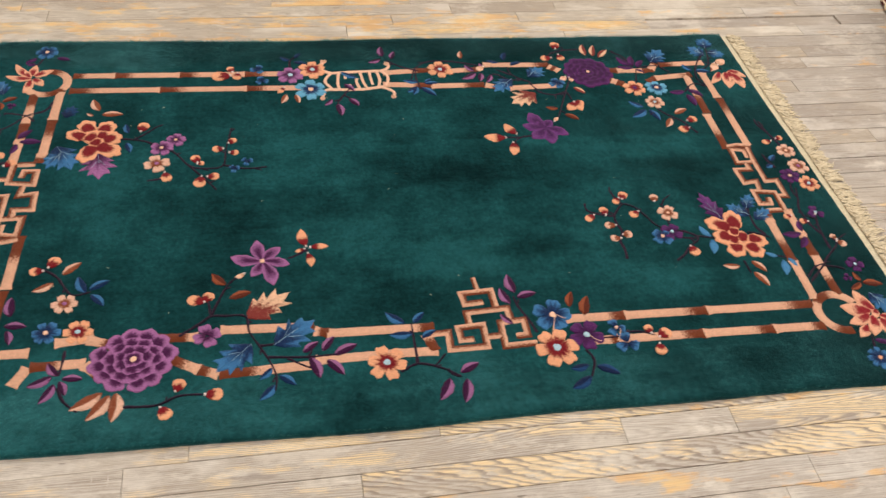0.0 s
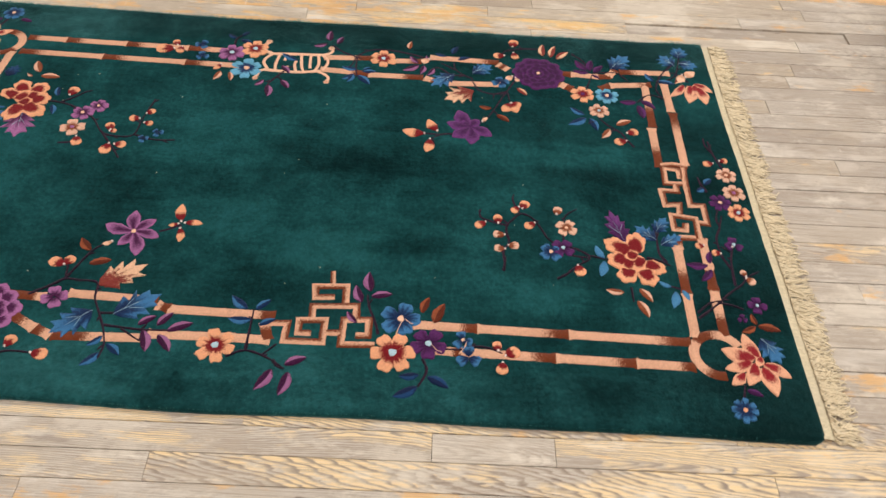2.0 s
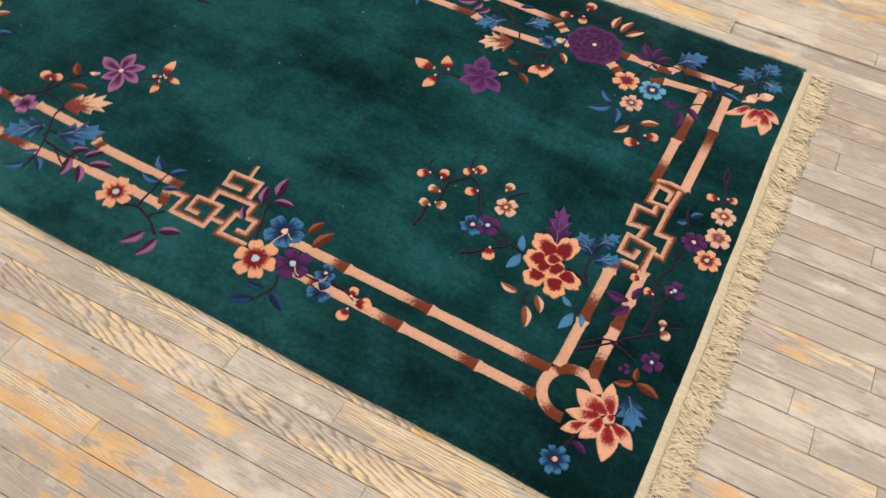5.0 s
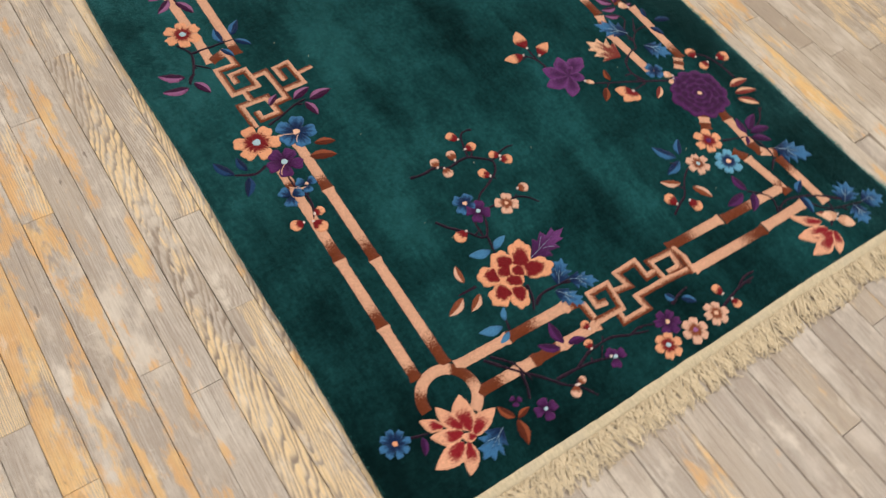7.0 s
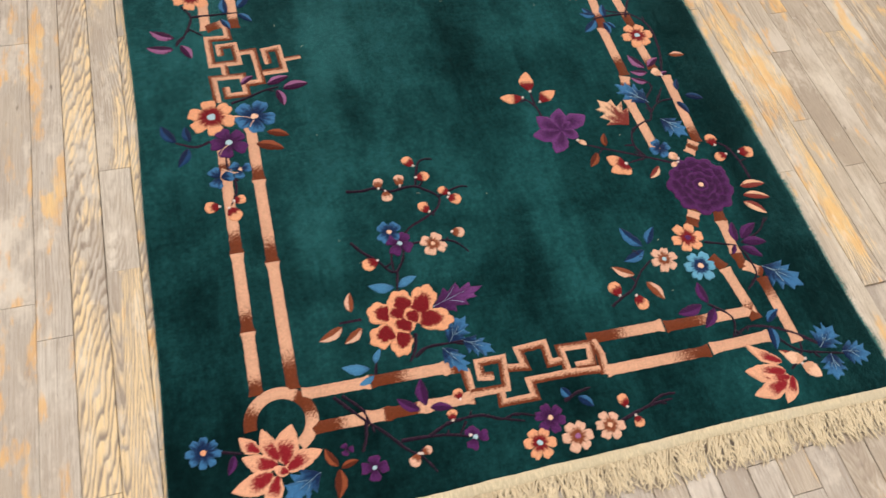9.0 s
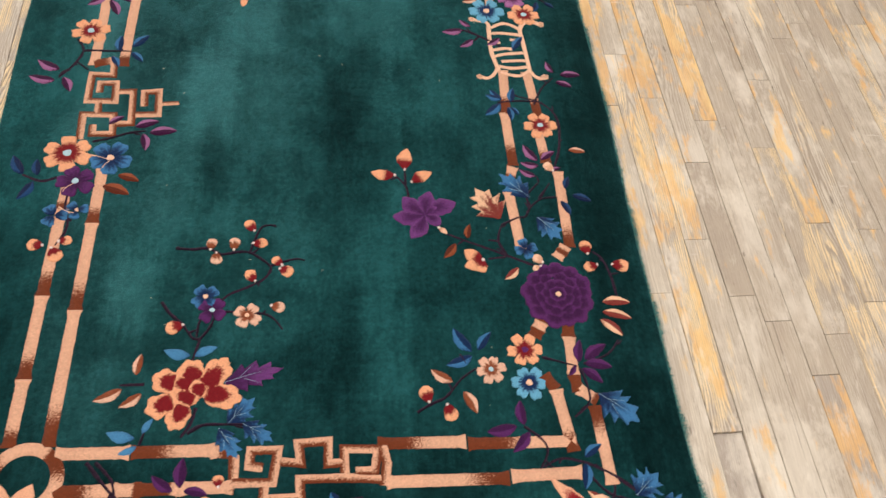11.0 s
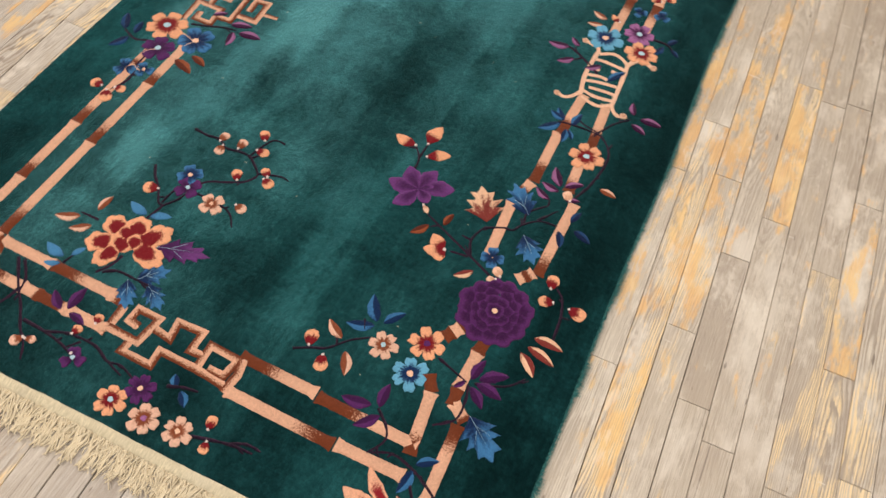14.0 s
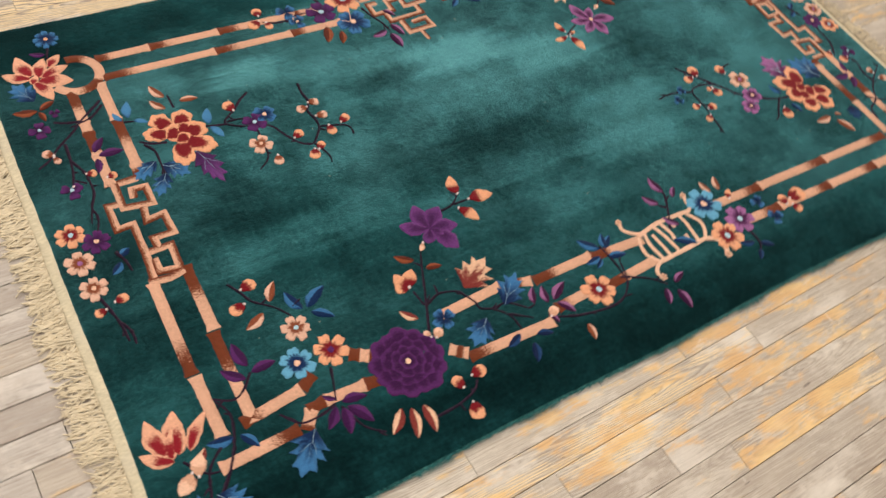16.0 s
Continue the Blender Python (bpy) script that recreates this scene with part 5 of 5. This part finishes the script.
leaf(0.980, -0.381, 0.973, -0.352, RUST)
leaf(-1.000, 0.345, -0.993, 0.316, RUST)
leaf(0.925, -0.543, 0.955, -0.555, VIOLET)
leaf(-0.945, 0.507, -0.975, 0.519, VIOLET)
twig((0.913, -0.572), (0.925, -0.530))
twig((-0.933, 0.536), (-0.945, 0.494))
maple(0.980, -0.415, 1.009, -0.474, BLUE, 0.6)
maple(-1.000, 0.379, -1.029, 0.438, BLUE, 0.6)
bud(-0.976, 0.137, -0.944, 0.142, CORAL, 0.44)
bud(-0.942, 0.102, -0.916, 0.121, CORAL, 0.44)
bud(-0.996, -0.157, -0.973, -0.149, CORAL, 0.44)
bud(-1.020, -0.153, -1.041, -0.166, CORAL, 0.44)
bud(-1.004, 0.232, -1.031, 0.243, PEACH, 0.44)
bud(-1.002, 0.213, -0.997, 0.189, PEACH, 0.44)
flower(0.975, -0.156, 0.023, 88, 3, VIOLET, PALE, "dark violet blossom")
flower(-0.995, 0.120, 0.023, -92, 3, VIOLET, PALE, "dark violet blossom")
flower(0.991, -0.329, 0.023, 83, 4, VIOLET, PALE, "dark violet blossom")
flower(-1.011, 0.293, 0.023, -97, 4, VIOLET, PALE, "dark violet blossom")
flower(0.952, -0.367, 0.012, 85, 3, VIOLET, None, "dark violet blossom")
flower(-0.972, 0.331, 0.012, -95, 3, VIOLET, None, "dark violet blossom")
flower(1.007, -0.052, 0.030, 82, 6, CORAL, PALE, "coral blossom with crimson heart")
flower(-1.027, 0.016, 0.030, -98, 6, CORAL, PALE, "coral blossom with crimson heart")
flower(0.969, -0.021, 0.029, 70, 6, VIOLET, IVORY, "dark violet blossom")
flower(-0.989, -0.015, 0.029, -110, 6, VIOLET, IVORY, "dark violet blossom")
flower(1.009, 0.015, 0.030, 90, 6, PEACH, LILAC, "pale peach blossom")
flower(-1.029, -0.051, 0.030, -90, 6, PEACH, LILAC, "pale peach blossom")
flower(1.002, 0.077, 0.028, 82, 6, PEACH, IVORY, "pale peach blossom")
flower(-1.022, -0.113, 0.028, -98, 6, PEACH, IVORY, "pale peach blossom")

# right end: blossoms
bud(0.413, -0.135, 0.387, -0.153, CORAL, 0.40)
bud(0.442, -0.136, 0.440, -0.106, CORAL, 0.42)
bud(0.456, -0.214, 0.429, -0.211, PEACH, 0.44)
bud(0.456, -0.171, 0.427, -0.170, PEACH, 0.42)
bud(0.464, -0.202, 0.491, -0.201, PEACH, 0.48)
bud(0.490, -0.080, 0.472, -0.099, CORAL, 0.44)
bud(0.498, -0.084, 0.509, -0.056, CORAL, 0.46)
bud(0.525, -0.128, 0.500, -0.145, CORAL, 0.42)
bud(0.577, -0.096, 0.583, -0.069, PEACH, 0.48)
bud(0.615, -0.248, 0.625, -0.280, CORAL, 0.46)
flower(0.558, -0.214, 0.028, 40, 4, BLUE, IVORY, "deep blue blossom")
flower(0.586, -0.200, 0.028, 55, 4, VIOLET, PALE, "dark violet blossom")
flower(0.597, -0.138, 0.027, 60, 4, PEACH, IVORY, "pale peach blossom")
flower(0.912, -0.589, 0.029, 82, 8, BLUE, CORAL, "deep blue blossom")
twig((0.699, 0.255), (0.677, 0.244), w=0.0022)
twig((0.509, 0.558), (0.505, 0.575), w=0.0022)
twig((0.319, 0.413), (0.303, 0.398), w=0.0022)
twig((0.432, 0.341), (0.430, 0.320), w=0.0022)
PEONY = ((0.012, -0.018, 0.031, -0.070, 0.0225), (-0.016, -0.014, -0.033, -0.065, 0.0230), (-0.018, 0.011, -0.065, -0.008, 0.0240), (0.016, 0.000, 0.066, -0.025, 0.0195), (-0.004, 0.024, -0.068, 0.062, 0.0245), (-0.004, 0.022, 0.012, 0.092, 0.0240), (-0.013, 0.012, -0.026, -0.037, 0.0180), (0.014, 0.019, -0.004, -0.032, 0.0190), (-0.002, 0.034, -0.017, -0.005, 0.0180))
bloom(0.746, -0.226, CORAL, "coral peony with crimson petal roots", *PEONY, size=0.94)
bloom(-0.758, 0.196, CORAL, "coral peony with crimson petal roots", *PEONY, turn=-1.0, size=0.97)
lotus("rose lotus with crimson heart", (0.928, -0.503, -0.030, -0.030, 0.012), (0.949, -0.474, -0.058, -0.022, 0.015), (0.966, -0.466, -0.022, 0.060, 0.016), (0.958, -0.466, -0.066, 0.018, 0.021), (0.954, -0.478, -0.022, -0.054, 0.016), (0.967, -0.487, 0.016, -0.066, 0.019), (0.971, -0.480, 0.050, -0.028, 0.015), (0.970, -0.462, -0.014, -0.024, 0.009))
lotus("rose lotus with crimson heart", (0.955, 0.437, -0.046, -0.056, 0.012), (0.972, 0.436, -0.014, -0.077, 0.020), (0.990, 0.431, 0.014, -0.074, 0.017), (0.983, 0.444, 0.047, -0.032, 0.013), (0.986, 0.440, -0.018, -0.054, 0.013))
lotus("rose lotus with crimson heart", (-0.945, 0.444, -0.066, 0.014, 0.011), (-0.950, 0.454, -0.047, 0.057, 0.012), (-0.945, 0.459, 0.002, 0.046, 0.012), (-0.940, 0.454, 0.043, 0.027, 0.012), (-0.942, 0.444, 0.030, -0.030, 0.012), (-0.947, 0.439, -0.008, -0.055, 0.012), (-0.949, 0.449, -0.020, 0.036, 0.009))


# ---- fringe at the rug's ends ----
def strand(rng, length, verts, faces, x, y, lean, lift):
    """One twisted cotton cord lying on the floor."""
    n, r = 7, rng.uniform(0.0014, 0.0022)
    bow = rng.uniform(-0.012, 0.012)
    wig = rng.uniform(-0.004, 0.004)
    base = len(verts)
    for k in range(n + 1):
        s = k / n
        px = x + length * s * math.cos(lean)
        py = y + length * s * math.sin(lean) + bow * math.sin(math.pi * s * 0.9) + wig * math.sin(7 * s)
        pz = 0.0035 + lift * (1 - s) ** 2 + 0.0022 * (1 + math.sin(5 * s + wig * 900)) * (1 - s * 0.5)
        rr = r * (1.15 - 0.35 * s)
        for q in range(4):
            a = math.pi / 2 * q + s * 3
            verts.append((px, py + rr * math.cos(a), pz + rr * math.sin(a)))
    for k in range(n):
        for q in range(4):
            a, b = base + 4 * k + q, base + 4 * k + (q + 1) % 4
            faces.append((a, b, b + 4, a + 4))


def mesh_of(name, verts, faces, mat):
    me = bpy.data.meshes.new(name)
    me.from_pydata(verts, [], faces)
    me.materials.append(mat)
    me.polygons.foreach_set("use_smooth", [True] * len(me.polygons))
    return me


def selvage(edge, sign, y0, y1):
    """The flat woven cotton band between pile and fringe, slightly ragged."""
    verts, faces = [], []
    n = 160
    for k in range(n + 1):
        y = y0 + (y1 - y0) * k / n
        x = edge(y)
        out = 0.029 + 0.004 * noise.noise((y * 14, 3.0, sign)) + 0.0012 * noise.noise((y * 90, 5.0, sign))
        for d, z in ((0.002, 0.0105), (0.008, 0.0108), (out * 0.75, 0.0085), (out, 0.0045), (out + 0.001, 0.001)):
            verts.append((x + sign * d, y, z + 0.0006 * noise.noise((y * 120, d * 300, 0))))
    for k in range(n):
        for j in range(4):
            a = k * 5 + j
            faces.append((a, a + 1, a + 6, a + 5))
    raw("selvage", verts, faces, None, SELVAGE, rug, "tan woven cotton end band")


def fringe(edge, sign, y0, y1, count, seed):
    rng = random.Random(seed)
    kinds = []
    for k in range(26):
        verts, faces = [], []
        for s in range(2):
            strand(rng, rng.uniform(0.046, 0.066), verts, faces, 0, rng.uniform(-0.002, 0.002), rng.uniform(-0.14, 0.14) + (0.5 * rng.choice((-1, 1)) if rng.random() < 0.12 else 0), rng.uniform(0.001, 0.006))
        kinds.append(mesh_of("tassel", verts, faces, CREAM))
    for k in range(count):
        y = y0 + (y1 - y0) * (k + rng.uniform(0.2, 0.8)) / count
        if noise.noise((y * 23.0, seed, 12)) > 0.22:
            y += 0.012 * noise.noise((y * 40.0, seed, 2))
        comb = 0.50 * noise.noise((y * 7.0, seed, 0)) + 0.42 * noise.noise((y * 31.0, seed, 4))
        y += 0.006 * noise.noise((y * 60.0, seed, 8))
        t = new("tassel", rng.choice(kinds))
        t.parent = rug
        size = 0.92 + 0.25 * noise.noise((y * 8, 9, seed)) + rng.uniform(-0.08, 0.08)
        t.matrix_basis = pose(edge(y) + sign * 0.023, y, 0, 0, 0, math.degrees(comb) + (0 if sign > 0 else 180)) @ Matrix.Diagonal((size, rng.choice((-1, 1)) * size, 1, 1))
    verts, faces = [], []
    for k in range(int(count * 1.2)):
        y = y0 + (y1 - y0) * rng.random()
        strand(rng, rng.uniform(0.03, 0.066), verts, faces, 0, 0, 0.5 * noise.noise((y * 6.0, seed, 0)) + rng.uniform(-0.26, 0.26), rng.uniform(0.0, 0.004))
        for i in range(len(verts) - 32, len(verts)):
            vx, vy, vz = verts[i]
            verts[i] = (edge(y) + sign * (0.023 + vx), y + vy, vz)
    tagged(raw("loose_fringe", verts, faces, None, CREAM, rug, "tangled loose cotton fringe cords"), kind="stuff")


selvage(right_edge, 1, near_edge(1.04) + 0.004, far_edge(1.03) - 0.004)
fringe(right_edge, 1, near_edge(1.04) + 0.002, far_edge(1.03) - 0.004, 300, 3)
selvage(left_edge, -1, near_edge(-1.05) + 0.004, far_edge(-1.05) - 0.004)
fringe(left_edge, -1, near_edge(-1.05) + 0.002, far_edge(-1.05) - 0.004, 120, 8)


# ---- other rugs beside it ----
def folded_rug(x0, y0, turn, width, length, layers):
    """A dark red rug folded into a low pile with a cream overcast edge; it reaches from (x0, y0) along its own x and y."""
    ob = tagged(new("folded_rug"), "dark red wool rug with cream edge, folded on the floor", "rug")
    ob.matrix_basis = pose(x0, y0, 0, 0, 0, turn)
    for k in range(layers):
        bm = bmesh.new()
        z = 0.002 + k * 0.021
        shift = 0.010 * noise.noise((k * 3.1, 0.5, 0)) + (0.03 if k else 0)
        box(bm, 0.012 + shift, width, 0, length - shift, z, z + 0.019)
        bmesh.ops.bevel(bm, geom=bm.edges[:], offset=0.006, segments=3, affect="EDGES")
        part("fold", bm, RED, ob)
    z, shift = 0.012, 0.0
    verts, faces = [], []
    n = 200
    for i in range(n + 1):
        s = i / n * (length + width)
        along = s < length
        fat = 0.0062 + 0.0018 * noise.noise((s * 90, 4.0, 0))
        wave = 0.006 * noise.noise((s * 30, 7.0, 0))
        px, py = (shift + 0.016 + wave, s) if along else (shift + 0.016 + s - length, length - shift - 0.004 + wave)
        for q in range(6):
            a = math.pi * q / 3
            verts.append((px + (fat * math.cos(a) if along else 0), py + (0 if along else fat * math.cos(a)), z + fat * math.sin(a)))
    for i in range(n):
        for q in range(6):
            a, b = i * 6 + q, i * 6 + (q + 1) % 6
            faces.append((a, b, b + 6, a + 6))
    raw("edge_cord", verts, faces, None, CREAM, ob, "cream overcast edge cord")


folded_rug(1.614, 0.389, -10.7, 1.0, 0.48, 12)


# ---- lint on the pile ----
def lint():
    rng = random.Random(77)
    verts, faces = [], []
    for k in range(26):
        x, y, q = rng.uniform(-0.8, 0.8), rng.uniform(-0.38, 0.36), rng.uniform(0, 6.3)
        c, s, l, w = math.cos(q), math.sin(q), rng.uniform(0.0010, 0.0032), rng.uniform(0.0006, 0.0011)
        n = len(verts)
        for u, v, z in ((-l, 0, 0.0138), (0, -w, 0.0142), (l, 0, 0.0138), (0, w, 0.0142), (0, 0, 0.0153)):
            verts.append((x + c * u - s * v, y + s * u + c * v, z))
        faces += [(n, n + 1, n + 4), (n + 1, n + 2, n + 4), (n + 2, n + 3, n + 4), (n + 3, n, n + 4), (n + 3, n + 2, n + 1, n)]
    tagged(raw("lint", verts, faces, None, CREAM, None), "scattered specks of pale lint on the green pile", "lint", kind="stuff")


lint()


# ---- ceiling lamps ----
def lamp_body(x, y):
    ob = tagged(new("ceiling_light"), "white strip light fixed to the ceiling", "lamp", group="ceiling strip lights")
    bm = bmesh.new()
    box(bm, x - 0.62, x + 0.62, y - 0.17, y + 0.17, 2.945, 2.998)
    bmesh.ops.bevel(bm, geom=bm.edges[:], offset=0.01, segments=2, affect="EDGES")
    part("housing", bm, LAMP_BODY, ob)


for lx, ly in LAMPS:
    lamp_body(lx, ly)


# ---- floor: oak strips laid a little askew to the rug ----
PITCH = 0.0584
ENDS = {-6: (0.72,), -5: (-0.08,), -4: (0.203,), -2: (0.66,), -1: (-0.18, 0.944), 0: (-0.587, 0.320, 0.546), 1: (-0.48, -0.03), 2: (1.225,), 14: (1.305,), 18: (1.18,), 21: (1.292,), 23: (1.338,), 24: (-0.12, 0.831), 25: (0.02, 0.415), 26: (0.21, 0.55, 1.398), 27: (-0.34, 0.085), 28: (-0.31, 0.723), 29: (0.163,), 30: (-0.05, 0.37), 31: (-0.54,)}


SUNK = ((24, 0.831),)


def seam(k):
    """Where the joint below strip k crosses x = 0."""
    if k <= 1:
        return -0.678 + (k - 1) * 0.0586
    if k >= 23:
        return 0.607 + (k - 23) * 0.0576
    return -0.678 + (k - 1) * PITCH


def askew(y):
    """The strips' slope against the rug; they fan a little."""
    return 0.030 + 0.0075 * max(-1.0, min(1.0, y / 0.8))


bm = bmesh.new()
box(bm, X0, X1, Y0, Y1, -0.06, -0.019)
floor = tagged(link("floor", bm, GAP), "worn oak strip floor with grey wash and bare yellow grain", "floor", kind="structure")


def strip_mesh(width, length):
    """A floor strip with eased top edges, centred on its own middle."""
    h, c = width / 2, 0.0008
    e = length / 2
    ring = ((-h, -0.019), (-h, -c), (-h + c, 0.0), (h - c, 0.0), (h, -c), (h, -0.019))
    verts = [(x, y, z) for x in (-e, e) for y, z in ring]
    faces = [(i, i + 1, i + 7, i + 6) for i in range(5)]
    faces += [(0, 6, 11, 5), (5, 4, 3, 2, 1, 0), (6, 7, 8, 9, 10, 11)]
    return verts, faces


# how bare, rusty and pale single strips are, from one place along them to another
WORN = {
    -6: ((-9.0, 0.30, 0.40, 0.62, 0.35), (0.30, 9.0, 0.62, 0.86, 0.30)),
    -5: ((-9.0, -0.08, 0.30, 0.60, 0.50), (-0.08, 9.0, 0.40, 0.68, 0.42)),
    -4: ((-9.0, 0.203, 0.62, 0.80, 0.45), (0.203, 9.0, 0.52, 0.66, 0.45)),
    -3: ((-9.0, 9.0, 0.30, 0.58, 0.62),),
    -2: ((-9.0, 0.66, 0.28, 0.60, 0.72), (0.66, 9.0, 0.20, 0.50, 0.85)),
    -1: ((-9.0, -0.18, 0.46, 0.20, 0.78), (-0.18, 0.944, 0.74, 0.18, 0.62), (0.944, 9.0, 0.66, 0.24, 0.66)),
    0: ((-9.0, 0.32, 0.60, 0.16, 0.68), (0.32, 0.546, 0.28, 0.20, 0.95), (0.546, 9.0, 0.78, 0.36, 0.50)),
    1: ((-9.0, -0.48, 0.60, 0.30, 0.80), (-0.48, -0.03, 0.62, 0.20, 0.78), (-0.03, 9.0, 0.72, 0.45, 0.62)),
    2: ((1.0, 9.0, 0.72, 0.62, 0.50),),
    3: ((1.0, 9.0, 0.35, 0.66, 0.40),),
    23: ((-9.0, 0.10, 0.45, 0.74, 0.80), (0.10, 9.0, 0.34, 0.50, 1.0)),
    24: ((-9.0, -0.12, 0.45, 0.60, 0.70), (-0.12, 0.831, 0.62, 0.68, 0.85), (0.831, 9.0, 0.30, 0.30, 0.25)),
    25: ((-9.0, 0.02, 0.40, 0.74, 0.55), (0.02, 0.415, 0.66, 0.72, 0.78), (0.415, 9.0, 0.36, 0.48, 0.85)),
    26: ((-9.0, 0.21, 0.40, 0.48, 0.75), (0.21, 0.55, 0.24, 0.20, 0.16), (0.55, 9.0, 0.20, 0.30, 0.62)),
    27: ((-9.0, -0.34, 0.35, 0.55, 0.45), (-0.34, 0.085, 0.63, 0.88, 0.62), (0.085, 9.0, 0.34, 0.36, 0.52)),
    28: ((-9.0, -0.31, 0.35, 0.50, 0.50), (-0.31, 0.723, 0.30, 0.46, 0.55), (0.723, 9.0, 0.40, 0.78, 0.35)),
    29: ((-9.0, 0.163, 0.28, 0.40, 0.40), (0.163, 9.0, 0.63, 0.24, 0.55)),
    30: ((-9.0, -0.05, 0.30, 0.48, 0.40), (-0.05, 0.37, 0.32, 0.66, 0.38), (0.37, 9.0, 0.64, 0.35, 0.50)),
    31: ((-9.0, -0.54, 0.30, 0.40, 0.50), (-0.54, 9.0, 0.64, 0.20, 0.85)),
    32: ((-9.0, 9.0, 0.35, 0.45, 0.40),),
}


def strip_look(rng, row, x):
    """How bare, rusty and pale a strip is; beyond the fringe the wash is greyer and hardly worn."""
    bare, rusty, pale = rng.uniform(0.1, 0.65), rng.uniform(0.1, 0.6), rng.uniform(0.25, 0.9)
    for lo, hi, b, r, p in WORN.get(row, ()):
        if lo <= x < hi:
            return b, r, p
    if row > 32:
        return min(0.6, bare + 0.06), min(0.62, rusty + 0.08), pale
    if x > 1.0:
        return bare * 0.6, rusty * 0.8, rng.uniform(0.12, 0.80)
    return bare, rusty, pale


def lay_floor():
    rng = random.Random(21)
    far_verts, far_faces = [], []
    meshes = {}
    for row in range(-52, 79):
        y0 = (seam(row) + seam(row + 1)) / 2
        slope = askew(y0)
        turn = math.degrees(math.atan(slope))
        west = max(X0, (Y0 - 0.06 - y0) / slope) if y0 < 0 else X0
        east = min(X1, (Y1 + 0.06 - y0) / slope) if y0 > 0 else X1
        if east - west < 0.3:
            continue
        known = ENDS.get(row, ())
        ends = list(known)
        lo = min(known) if known else rng.uniform(-0.6, 0.6)
        hi = max(known) if known else lo
        if not known:
            ends.append(lo)
        while lo > west + 0.4:
            lo -= rng.uniform(0.45, 1.35)
            ends.append(lo)
        while hi < east - 0.4:
            hi += rng.uniform(0.45, 1.35)
            ends.append(hi)
        ends = sorted(set([west, east] + [e for e in ends if west < e < east]))
        for a, b in zip(ends, ends[1:]):
            if b - a < 0.05:
                continue
            length = b - a - 0.0008
            mid = (a + b) / 2
            y = y0 + slope * mid
            width = seam(row + 1) - seam(row) - rng.choice((0.0004, 0.0007, 0.0011, 0.0018))
            drop = -rng.uniform(0.0, 0.0010) - (0.006 if (row, a) in SUNK else 0.0)
            where = pose(mid, y, drop, 0, 0, turn)
            if a < 1.9 and b > -1.4 and -1.25 < y < 1.55:
                key = (round(length, 1), round(width, 4))
                if key not in meshes:
                    v, f = strip_mesh(key[1], key[0])
                    me = bpy.data.meshes.new("plank")
                    me.from_pydata(v, [], f)
                    me.materials.append(OAK)
                    meshes[key] = me
                p = new("plank", meshes[key])
                p.parent = floor
                p.color = (*strip_look(rng, row, mid), 0.0 if row < -1 or mid > 1.05 else (0.2 if row < 12 else 0.6))
                p.matrix_basis = where @ Matrix.Diagonal((length / key[0], 1, 1, 1))
            else:
                v, f = strip_mesh(width, length)
                n = len(far_verts)
                far_verts += [tuple(where @ Vector(c)) for c in v]
                far_faces += [tuple(i + n for i in face) for face in f]
    me = bpy.data.meshes.new("outer_planks")
    me.from_pydata(far_verts, [], far_faces)
    me.materials.append(OAK)
    ob = new("outer_planks", me)
    ob.parent = floor
    ob.color = (0.45, 0.4, 0.5, 0.5)
    tagged(ob, "more worn oak strips", kind="stuff")


lay_floor()
